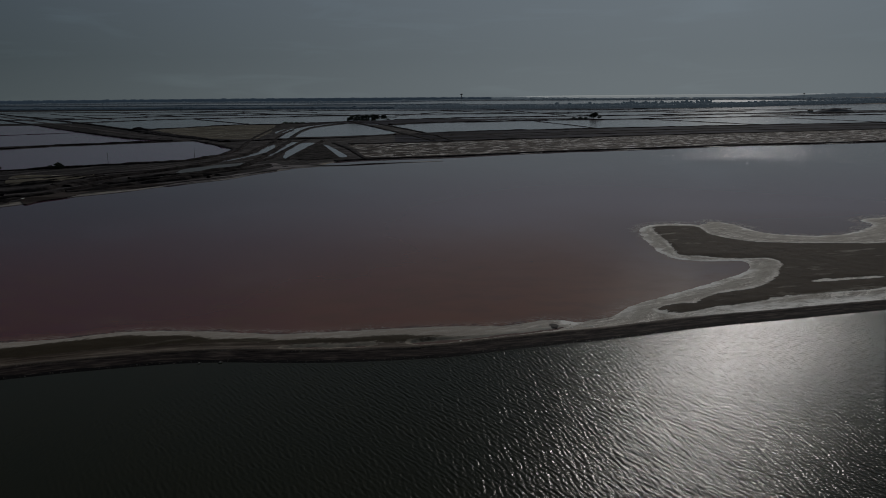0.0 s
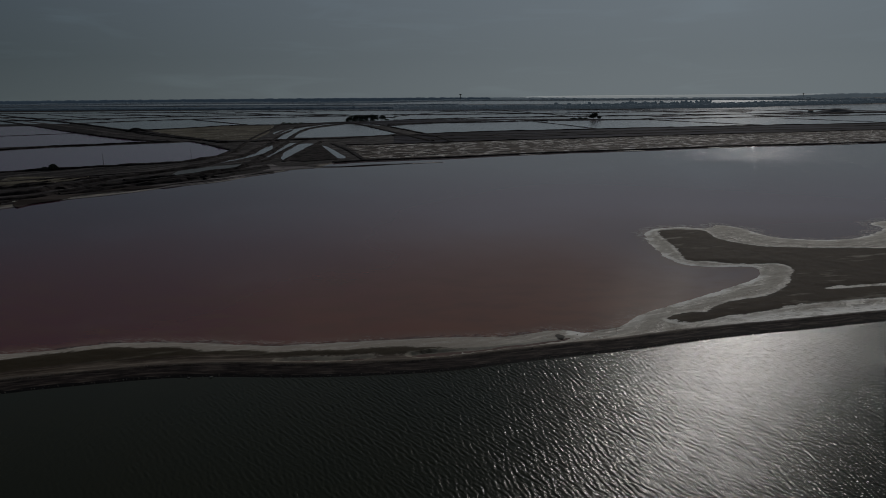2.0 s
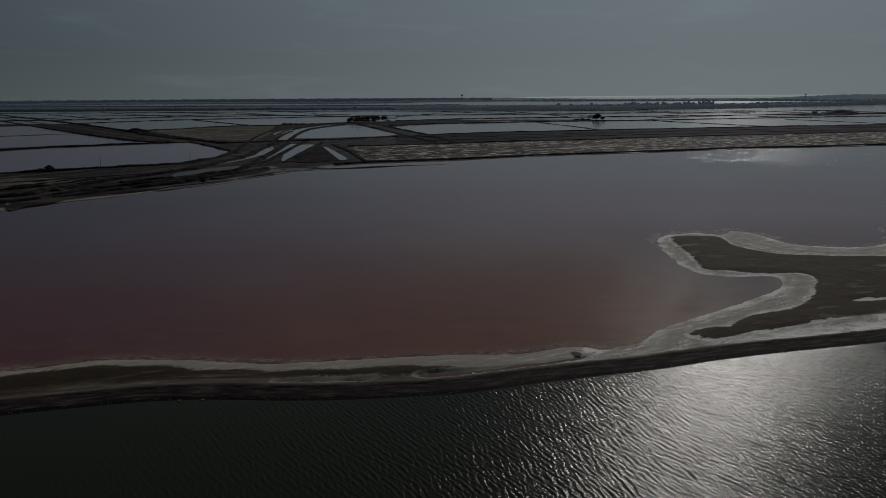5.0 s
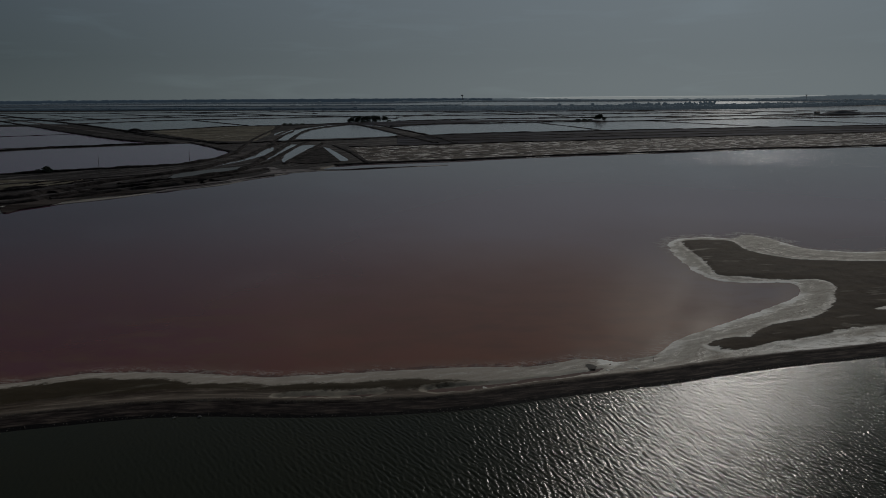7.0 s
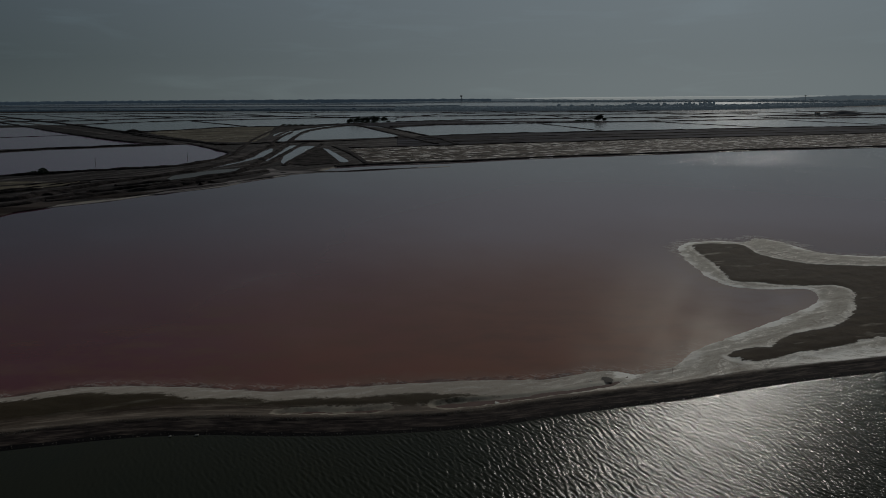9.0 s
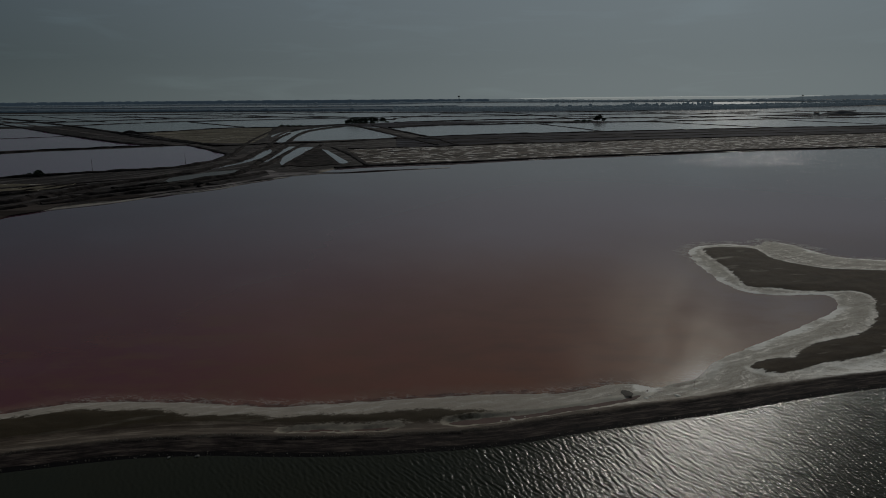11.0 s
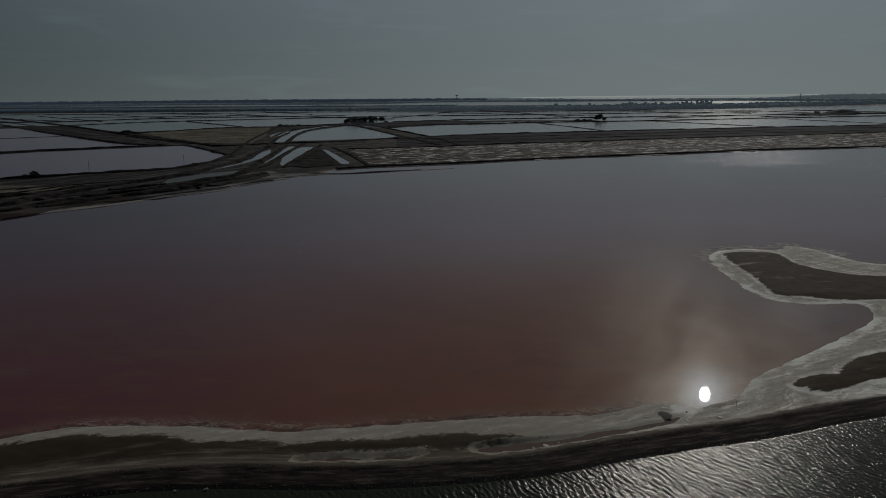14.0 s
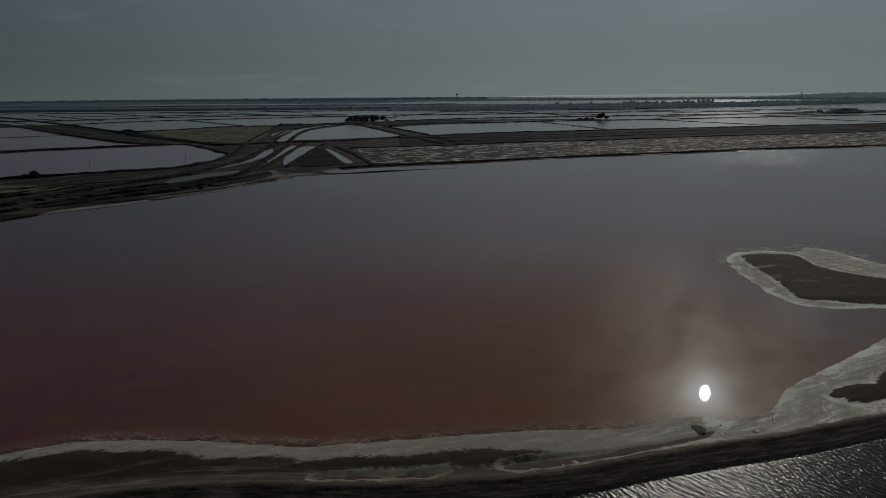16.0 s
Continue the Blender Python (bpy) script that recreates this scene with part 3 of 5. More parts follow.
POOL = [(-5.2, 108.0), (-1.5, 109.2), (2.0, 109.6), (5.5, 110.3), (9.5, 111.9), (14, 113.0), (18.5, 114.6), (21.0, 115.9), (22.6, 117.4),
        (21.8, 116.0), (18.8, 113.6), (14, 112.0), (9, 110.5), (4.5, 108.9), (0.5, 107.9), (-3.5, 107.4)]

shore_line = curve(SHORE_WEST + SHORE_EAST, 5)
canal_line = curve(CANAL_LINE, 5)
far_line = curve(FAR_SHORE, 5)
land_ring = np.vstack([shore_line, canal_line[::-1]])
scrub_rings = [curve(SCRUB_WEST, 4, True), curve(SCRUB_EAST, 4, True)]
PUDDLE = [(-25.5, 106.1), (-21.5, 106.7), (-16.5, 106.6), (-12, 107.1), (-13, 106.5), (-17, 106.0), (-22, 105.9)]
pool_ring = curve(POOL, 4, True)
puddle_ring = curve(PUDDLE, 4, True)


def steps(*runs):
    """Coordinates from start to stop in steps of a size, run after run."""
    out = []
    for a, b, s in runs:
        out += list(np.linspace(a, b, max(int(round((b - a) / s)), 1), endpoint=False))
    return np.array(out + [runs[-1][1]])


def make_terrain():
    xs = steps((-4600, -600, 250), (-600, -170, 12), (-170, -84, 2), (-84, 100, 0.42), (100, 160, 1.2), (160, 620, 14), (620, 4600, 250))
    ys = steps((-500, 40, 60), (40, 90, 5), (90, 150, 0.36), (150, 222, 0.7), (222, 460, 5), (460, 900, 22), (900, 4800, 200))
    gx, gy = np.meshgrid(xs, ys)
    near = (gx > -440) & (gx < 440) & (gy > 10) & (gy < 280)
    x, y = gx[near], gy[near]
    shore = np.full(gx.shape, -30.0)
    canal = np.full(gx.shape, 30.0)
    scrub = np.full(gx.shape, -20.0)
    pool = np.full(gx.shape, -20.0)
    land = inside(x, y, land_ring)
    in_canal = np.interp(x, canal_line[:, 0], canal_line[:, 1]) > y
    shore[near] = np.where(land | in_canal, 1, -1) * away(x, y, shore_line)
    canal[near] = np.where(in_canal, -1, 1) * away(x, y, canal_line)
    scrub[near] = np.maximum(signed(x, y, scrub_rings[0]), signed(x, y, scrub_rings[1]))
    pool[near] = np.maximum(signed(x, y, pool_ring), signed(x, y, puddle_ring)) + 0.10
    far = np.where(gy > np.interp(gx, far_line[:, 0], far_line[:, 1]), 1, -1) * 40.0
    some = (gy > 40) & (gy < 800) & (gx > -560) & (gx < 1000)
    far[some] = np.sign(far[some]) * away(gx[some], gy[some], far_line)
    flat = np.array([noise.fractal(Vector((a, b, 0)) * 0.35, 0.9, 2.1, 5) for a, b in zip(gx[near], gy[near])])
    bumps = np.zeros(gx.shape)
    bumps[near] = flat
    ragged = np.array([noise.fractal(Vector((a, b, 7)) * 0.42, 0.8, 2.0, 3) for a, b in zip(gx[near], gy[near])])
    shore[near] += np.interp(y, (160, 176), (0.26, 0.62)) * ragged
    pool[near] += 0.5 * ragged
    shoulder = np.interp(gx, (-60, -15, 8, 16, 60), (4.6, 4.4, 2.2, 1.2, 1.2)) - (canal - 3.4)
    streak = signed(gx, gy, curve([(79, 143.2), (84, 144.8), (94, 146.6), (95, 145.8), (87, 144.2), (82, 143)], 4, True))
    scrub = np.minimum(scrub, -streak)
    z = np.full(gx.shape, -0.6)
    ramp = np.clip(shore, -2, 6)
    beach = np.where(ramp < 0, 0.25 * ramp, 0.055 * ramp) + 0.035 * bumps * np.clip(shore / 3, 0, 1)
    beach += np.clip(scrub, 0, 1.5) * 0.10 + np.clip(scrub * 2, 0, 1) * 0.07 * bumps
    crest = 0.22 * np.exp(-((canal - 3.6) / 1.2) ** 2) + 0.22 * np.clip((7 - canal) / 3, 0, 1)
    lip = np.where(canal < 3.4, -0.03 + 0.20 * canal + 0.06 * bumps * np.clip(canal, 0, 1), 99)
    z = np.minimum(np.maximum(beach, np.where(shore > 0, beach + crest * np.clip(shore / 3, 0, 1), -1)), lip)
    z = np.where(pool > -0.5, np.minimum(z, 0.12 - 0.25 * np.clip(pool, -0.5, 0.6)), z)
    z = np.clip(z, -0.6, 3)
    z = np.where(canal < -2, -0.6, z)
    z = np.where(far > -3, np.maximum(np.where(gy > 240, -0.6, z), np.clip(far * 0.05, -0.5, 0.25)), z)
    z = np.where(gy < -260, 0.5, z)
    n = len(xs)
    verts = np.stack([gx.ravel(), gy.ravel(), z.ravel()], 1)
    i = np.arange(len(ys) - 1)[:, None] * n + np.arange(n - 1)[None]
    faces = np.stack([i, i + 1, i + n + 1, i + n], -1).reshape(-1, 4)
    me = bpy.data.meshes.new("ground")
    me.vertices.add(len(verts))
    me.vertices.foreach_set("co", verts.ravel().astype(np.float32))
    me.loops.add(faces.size)
    me.loops.foreach_set("vertex_index", faces.ravel().astype(np.int32))
    me.polygons.add(len(faces))
    me.polygons.foreach_set("loop_start", np.arange(0, faces.size, 4, dtype=np.int32))
    me.polygons.foreach_set("use_smooth", np.ones(len(faces), bool))
    for key, data in (("shore", shore), ("canal", canal), ("scrub", scrub), ("far", far), ("shoulder", shoulder), ("pool", pool)):
        a = me.attributes.new(key, "FLOAT", "POINT")
        a.data.foreach_set("value", data.ravel().astype(np.float32))
    me.update(calc_edges=True)
    me.materials.append(GROUND)
    ob = new("ground", me)
    tagged(ob, "flat salt-crusted land with dark scrub and a muddy canal bank", "ground", kind="structure")
    return xs, ys, z


GRID = make_terrain()


def level(x, y):
    """The height of the ground."""
    xs, ys, z = GRID
    i = min(max(int(np.searchsorted(xs, x)) - 1, 0), len(xs) - 2)
    j = min(max(int(np.searchsorted(ys, y)) - 1, 0), len(ys) - 2)
    u, v = (x - xs[i]) / (xs[i + 1] - xs[i]), (y - ys[j]) / (ys[j + 1] - ys[j])
    return float((z[j, i] * (1 - u) + z[j, i + 1] * u) * (1 - v) + (z[j + 1, i] * (1 - u) + z[j + 1, i + 1] * u) * v)


# ---- water ----
def pond_sheet():
    """The pond's surface, finer where its near shore winds, with the way to the shore kept for its shallows."""
    xs = steps((-500, -90, 20), (-90, 150, 1.3), (150, 400, 20), (400, 1000, 100))
    offs = steps((0, 118, 1.1), (118, 140, 6))
    low = np.interp(xs, canal_line[:, 0], canal_line[:, 1]) + 6.5
    top = np.interp(xs, far_line[:, 0], far_line[:, 1]) + 4
    rows = []
    for a, b in zip(low, top):
        k = offs * min(1.0, max(b - a, 20) / 200)
        rows.append(np.concatenate([a + k, a + k[-1] + (b - a - k[-1]) * np.arange(1, 9) / 8]))
    gy = np.array(rows)
    gx = np.repeat(xs[:, None], gy.shape[1], 1)
    n = gy.shape[1]
    faces = [(i * n + j, (i + 1) * n + j, (i + 1) * n + j + 1, i * n + j + 1) for i in range(len(xs) - 1) for j in range(n - 1)]
    verts = np.stack([gx.ravel(), gy.ravel(), np.zeros(gx.size)], 1)
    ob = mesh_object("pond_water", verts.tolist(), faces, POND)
    shore = np.full(gx.shape, -40.0)
    near = (gx > -100) & (gx < 160) & (gy < 260)
    shore[near] = -away(gx[near], gy[near], shore_line)
    ob.data.attributes.new("shore", "FLOAT", "POINT").data.foreach_set("value", shore.ravel().astype(np.float32))
    return tagged(ob, "still pink brine of a wide shallow salt pond", "water", kind="structure")


pond_sheet()


def canal_sheet():
    """The canal's surface with its wind waves: long crests to the west, short chop to the east, calm in the lee."""
    rnd = random.Random(12)
    xs = steps((-420, -66, 20), (-66, 88, 0.105), (88, 420, 20))
    ys = steps((-270, 60, 30), (60, 126, 0.105), (126, 210, 12))
    gx, gy = np.meshgrid(xs, ys)
    west = np.clip((gx + 58) / 72, 0, 1)
    west = 0.15 + 0.85 * west * west * (3 - 2 * west)
    east = np.clip((gx - 34) / 30, 0, 1)
    lull = 0.90 + 0.15 * np.sin(gx * 0.11 + 1.3 * np.sin(gy * 0.07)) * np.sin(gy * 0.13 + gx * 0.03)
    z = np.zeros(gx.shape)
    for k in range(76):
        short = k % 2
        length = rnd.uniform(0.30, 0.54) if short else rnd.uniform(0.46, 1.0)
        heading = radians(25 + rnd.gauss(0, 34 if short else 17))
        n = math.tau / length
        slope = 0.050 if short else 0.038
        push = (0.45 + 0.9 * east) if short else (1.0 - 0.35 * east)
        bend = 0.6 * np.sin(gy * 0.31 + k) + 0.5 * np.sin(gx * 0.23 + 2 * k)
        swell = np.sin(n * (gx * math.cos(heading) + gy * math.sin(heading)) + bend + rnd.uniform(0, math.tau))
        z += push * slope / n * swell * (1 + 0.4 * swell)
    top = np.interp(gx, canal_line[:, 0], canal_line[:, 1])
    z *= west * lull * np.clip((gy - 58) / 3, 0, 1) * np.clip((top + 0.5 - gy) / 0.8, 0.5, 1)
    z = np.clip(z, -0.06, 0.06) + 0.25 * np.abs(z) - 0.03
    n = len(xs)
    i = (np.arange(len(ys) - 1)[:, None] * n + np.arange(n - 1)[None])
    faces = np.stack([i, i + 1, i + n + 1, i + n], -1)[gy[:-1, :-1] < top[:-1, :-1] + 2.0]
    me = bpy.data.meshes.new("canal_water")
    me.vertices.add(gx.size)
    me.vertices.foreach_set("co", np.stack([gx.ravel(), gy.ravel(), z.ravel()], 1).ravel().astype(np.float32))
    me.loops.add(faces.size)
    me.loops.foreach_set("vertex_index", faces.ravel().astype(np.int32))
    me.polygons.add(len(faces))
    me.polygons.foreach_set("loop_start", np.arange(0, faces.size, 4, dtype=np.int32))
    me.polygons.foreach_set("use_smooth", np.ones(len(faces), bool))
    me.update(calc_edges=True)
    me.materials.append(CANAL_W)
    return tagged(new("canal_water", me), "dark green wind-rippled water of a broad canal", "water", kind="structure")


canal_sheet()
sheet("pool_water", pool_ring, 0.10, POOL_W, "shallow brownish pool on the salt bank", "water")
sheet("pool_water", puddle_ring, 0.10, POOL_W, "narrow red-brown puddle on the salt bank", "water")

WEST_PAN = [(-420, 300), (-248.9, 392), (-224.1, 405.1), (-199.4, 422.6), (-171, 440), (-159.5, 456), (-154.8, 494.9), (-158.6, 530.9),
            (-173.4, 555.4), (-198, 596.6), (-223.7, 636.2), (-281.6, 600.8), (-318.4, 579.5), (-345.2, 547.4), (-520, 440)]
WEST_PAN_NORTH = [(-560, 470), (-369, 585.8), (-333.6, 607.6), (-291.9, 623.2), (-251.2, 647.8), (-299.8, 688.2), (-365.2, 755.9),
                  (-484, 899.1), (-598.4, 1036.2), (-900, 960), (-800, 700)]
sheet("pan_water", WEST_PAN, 0.36, PAN_WEST, "mauve brine in a large evaporation pan", "water", 2)
sheet("pan_water", WEST_PAN_NORTH, 0.36, PAN_WEST, "mauve brine in a large evaporation pan", "water", 2)
FAR_PAN = [(-1900, 1150), (-620, 1120), (-569.6, 1109.8), (-392.8, 896.4), (-342.5, 886.9), (-300, 985), (-228.6, 1013), (-150, 1050),
           (-60, 907), (-15, 722), (10, 741), (72.9, 770.8), (137, 783.6), (218.7, 807.1), (385, 845.7), (460.9, 861.1), (550.7, 874.5),
           (1400, 1060), (2100, 1700), (1500, 2050), (-1900, 2080)]
sheet("pan_water", [(-1900, 1150), (-620, 1120), (-569.6, 1109.8), (-392.8, 896.4), (-342.5, 886.9), (-300, 985), (-340, 1080), (-400, 1270), (-500, 1500), (-640, 2070), (-1900, 2080)],
      0.345, PAN_DULL, "dull grey evaporation pans out to the west", "water")
sheet("pan_water", FAR_PAN, 0.33, PAN, "wide grey field of shallow evaporation pans", "water")
TRAP = [(-144, 690), (-150, 740), (-156, 811.8), (-156.6, 880.4), (-139.5, 957.4), (-122, 989.9), (-49.2, 746.5), (-91.5, 702.2)]
sheet("pan_water", curve(TRAP, 5, True), 0.36, PAN, "pale grey settling basin between dykes", "water", 3)
CHANNELS = (
    [(-160, 684), (-146, 684), (-160, 826.9), (-167, 905), (-152, 985), (-128, 1045), (-138, 1056), (-166, 985), (-178, 905), (-176, 826)],
    [(-173.7, 767.6), (-180, 857.8), (-190, 850), (-183, 768.9)],
    [(-139, 416), (-133.3, 440), (-129, 464), (-126.5, 494), (-129, 534), (-136, 572), (-141.5, 586), (-142, 572), (-134, 513), (-132.5, 464), (-136, 447), (-141, 422)],
    [(-116, 470), (-117.5, 505.5), (-118.5, 548.9), (-122, 600.7), (-130, 608.4), (-126, 549.4), (-124.5, 521.6), (-120.5, 486.3)],
    [(-102, 450), (-103, 484.7), (-107, 572.2), (-108, 598.9), (-118, 599.6), (-119, 573.1), (-114, 514.9)],
    [(-99, 572), (-91, 562), (-64, 470), (-68, 458.7), (-79, 500.8)],
    [(-145.7, 342.7), (-141.6, 366.9), (-144.9, 385), (-140.1, 398), (-132, 412.9), (-118.8, 423.7), (-117, 416.9), (-124.5, 394.4), (-132.1, 380.3), (-138.4, 367.7), (-140.1, 351.6)],
)
for ring in CHANNELS:
    sheet("channel_water", curve(ring, 5, True), 0.34, PAN_MUDDY if ring is CHANNELS[-1] else PAN, "narrow brine channel between earth dykes", "water", 1.5)

# ---- fields ----
slab("marsh", [(-53, 460), (-46, 452), (-20, 455), (6, 462), (86, 494), (221, 534), (352, 563), (600, 636), (1000, 748), (1000, 850), (463, 730),
               (378, 703), (283, 680), (194, 657), (110, 627), (58, 617), (8, 596), (-39, 582), (-76, 572)], 0.45, MARSH,
     "flat brown salt marsh streaked with white crust", "marsh")
slab("field", [(-39, 586), (8, 600), (110, 632), (283, 685), (463, 736), (1000, 860), (1000, 960), (550, 872), (385, 842), (219, 804), (137, 781),
               (73, 768), (11, 745), (-46, 700)], 0.45, FIELD_DARK, "dark brown fallow strip behind a dyke", "field")
slab("field", [(-347, 848), (-348, 900), (-304, 988), (-229, 974), (-190, 781), (-175, 664), (-227, 668)], 0.5, FIELD_DRY,
     "dry olive-brown grassland between dykes", "field")
slab("field", [(-230, 1018), (-140, 1060), (-60, 1150), (120, 1150), (235, 1120), (240, 1090), (100, 1095), (-20, 1010), (-62, 930), (-118, 1010)],
     0.5, FIELD_DARK, "dark scrubby strip round the basins", "field")

slab("field", [(-105, 571), (-98, 577), (-66, 452), (-85, 437), (-97, 448)], 0.6, DYKE, "dark bare triangle of earth between channels", "field")

# ---- dykes ----
LONG = "long low earth dyke between salt pans"
bank([(-66, 430), (-50, 440), (-23, 449), (6, 458), (45, 475), (86, 490), (150, 508), (221, 531), (290, 543), (352, 559), (600, 634), (1000, 745)],
     5.5, 0.9, "long dark earth dyke along the pond's far shore", DYKE, rough=0.18)
bank([(-77, 576), (-39, 584), (8, 598), (58, 620), (110, 629), (194, 659), (283, 682), (378, 706), (463, 734), (1000, 855)], 9, 1.2,
     "dark earth dyke behind the salt marsh")
bank([(-47, 702), (11, 747), (73, 771), (137, 784), (219, 807), (385, 846), (461, 861), (551, 875), (1400, 1060)], 9, 1.2, LONG)
bank([(-1109, 1780), (-812, 1409), (-548, 1084), (-350, 822), (-236, 679), (-192, 624)], 10, 1.6, "broad earth dyke carrying a track")
bank([(-824, 1320), (-611, 1058), (-484, 899), (-365, 756), (-296, 679), (-248, 640)], 9, 1.4, LONG)
bank([(-966, 1550), (-716, 1234), (-516, 992), (-358, 790), (-266, 680), (-222, 634)], 9, 0.5, "worn dirt track between two dykes", TRACK, flat=0.8, rough=0.25, name="dirt_track")
bank([(-760, 600), (-610, 690), (-478, 766), (-433, 800), (-415, 815)], 3, 0.7, LONG)
bank([(-580, 410), (-353, 558), (-326, 589), (-288, 612), (-248, 637), (-226, 642)], 4, 1.0, LONG)
bank([(-580, 424), (-358, 570), (-329, 601), (-288, 624), (-250, 648)], 3.5, 0.9, LONG)
bank([(-440, 290), (-247, 388), (-222, 401), (-198, 418), (-170, 434), (-158, 452), (-152, 490), (-157, 531), (-175, 562), (-200, 604), (-226, 642)],
     6, 1.2, "uneven earth dyke round an evaporation pan")
RIDGE = "dark earth ridge beside the pond"
bank([(-330, 225), (-230, 272), (-182, 299), (-176, 316), (-172, 331), (-164, 359), (-155, 378), (-146, 400), (-140, 414), (-138.4, 457), (-135.6, 494), (-141, 550),
      (-143, 601), (-143.3, 637)], 5, 1.4, RIDGE, DYKE)
bank([(-300, 205), (-220, 250), (-172, 284), (-165, 304), (-158, 322), (-146, 337), (-135, 352), (-128, 368), (-121, 386), (-114.5, 404), (-117, 440), (-121.4, 488),
      (-125, 530), (-135, 624)], 5, 1.4, RIDGE, DYKE)
bank([(-162, 298), (-154, 305), (-146, 321), (-137, 338), (-129, 352), (-121.5, 365), (-116, 377), (-108, 390), (-102, 409)], 7, 1.1,
     "low dark bank along the pond's shore", DYKE)
bank([(-300, 300), (-225, 340), (-196, 358), (-173, 378), (-159, 393), (-149, 424), (-144, 440), (-142, 470), (-143, 500), (-148, 560), (-158, 637), (-178, 775), (-191, 906)],
     5, 0.7, "worn dirt track along the dykes", TRACK, flat=0.8, rough=0.2, name="dirt_track")
for out in (10, 17, 26):
    bank([(-250 - out, 262 + out * 0.6), (-205 - out, 300 + out * 0.5), (-178 - out, 330 + out * 0.4), (-166 - out, 358 + out * 0.3)], 3, 0.8, RIDGE, DYKE, rough=0.8)
bank([(-340, 796), (-233, 672), (-194, 634), (-167, 638), (-147, 651), (-88, 676), (-47, 717)], 9, 1.2, LONG)
bank([(-152, 519), (-184, 696), (-214, 921), (-232, 1033)], 5, 1.2, LONG)
bank([(-146, 600), (-160, 690), (-170, 765), (-175, 830)], 4, 1.1, LONG)
bank([(-143, 665), (-161, 813), (-162, 912), (-145, 995), (-117, 1028)], 6, 1.1, "narrow dyke round a settling basin")
bank([(-184, 900), (-180, 935), (-155, 1036), (-115, 1092)], 8, 1.2, LONG)
bank([(-125, 1030), (-51, 769), (-8, 614)], 8, 1.2, LONG)
bank([(-100, 1024), (-67, 909), (-13, 719), (9, 611)], 6, 1.1, LONG)
bank([(-88, 676), (-47, 712), (-10, 700), (60, 690)], 16, 1.0, "broad dark dyke between the basins")
bank([(-117, 422), (-111, 455), (-116, 515), (-123, 615), (-123, 646)], 5, 1.1, LONG)
bank([(-98, 438), (-100, 494), (-103, 560), (-106, 628)], 5, 1.1, LONG)
bank([(-92, 597), (-68, 521), (-49, 445)], 6, 0.9, LONG)
bank([(134, 1031), (159, 910), (176, 802)], 4, 0.9, LONG)
bank([(310, 1054), (352, 939), (388, 845)], 4, 0.9, LONG)
bank([(513, 1073), (533, 996), (560, 890)], 4, 0.8, LONG)
bank([(-69, 942), (-18, 1005), (64, 1027), (133, 1053), (317, 1077), (512, 1128), (741, 1179), (1500, 1350)], 9, 1.4, LONG)
bank([(-74, 1129), (67, 1210), (217, 1235), (372, 1256), (531, 1276), (738, 1287), (816, 1299), (1500, 1390)], 9, 1.4, LONG)
for line in ([(104, 1919), (175, 1583), (222, 1276)], [(-2, 1705), (141, 1499), (284, 1327)], [(317, 1823), (463, 1576), (593, 1381)],
             [(473, 1754), (664, 1606), (704, 1340)], [(-436, 1248), (-336, 1100), (-275, 1005)], [(-954, 1730), (-734, 1456), (-600, 1291)],
             [(-974, 1562), (-701, 1348)], [(-802, 1592), (-452, 1567)], [(-696, 1852), (-371, 1540)], [(-469, 1952), (-292, 1652)],
             [(-259, 1463), (-83, 1270)], [(-87, 1336), (-2, 1598)], [(346, 1176), (509, 1254)], [(442, 1392), (637, 1456)],
             [(519, 1185), (720, 1256)], [(794, 1610), (859, 1369)],
             [(-928, 1936), (-698, 1646), (-556, 1477)], [(-515, 1785), (-309, 1479), (-181, 1401)]):
    bank(line, 6, 1.1, "thin earth dyke far out among the pans")
for line in ([(-580, 1112), (-516, 1215), (-441, 1278), (-181, 1401), (-95, 1450)], [(-95, 1450), (78, 1434), (254, 1459), (436, 1484), (900, 1560)],
             [(-1300, 1240), (-803, 1287), (-671, 1310), (-553, 1439), (-197, 1526)], [(-1800, 1950), (-1192, 1913), (-713, 1858), (-240, 1859), (26, 1752), (500, 1700)],
             [(-386, 881), (-342, 890), (-305, 955), (-270, 988), (-224, 1000), (-139, 1075)]):
    bank(line, 8, 1.3, "thin earth dyke far out among the pans")

LOW_SIDE = [(-39, 588), (58, 622), (194, 662), (378, 709), (1000, 862)]
HIGH_SIDE = [(-20, 712), (60, 760), (219, 803), (385, 841), (1000, 965)]
for share, wide in ((0.30, 5), (0.64, 6)):
    bank([(a[0] + (b[0] - a[0]) * share, a[1] + (b[1] - a[1]) * share) for a, b in zip(LOW_SIDE, HIGH_SIDE)], wide, 0.4,
         "low dark ridge of earth across a fallow strip", DYKE, base=0.4, rough=0.9, name="ridge")

rnd = random.Random(31)
west = curve([(-300, 150), (-210, 215), (-167.3, 260.4), (-141.6, 297.3), (-126.3, 320.9), (-107, 343.5), (-98, 372)], 12)
for _ in range(18):
    i = rnd.randrange(4, len(west) - 10)
    out = Vector((-0.75, 0.66)) * rnd.uniform(7, 62) * (1 - 0.55 * i / len(west))
    line = [(west[i + k][0] + out.x + rnd.uniform(-3, 3), west[i + k][1] + out.y + rnd.uniform(-3, 3)) for k in (0, 3, 6, 9)]
    bank(line, rnd.uniform(2.5, 5), rnd.uniform(0.5, 1.0), "short rough ridge of dumped earth", each=14, base=0.15, rough=0.8)

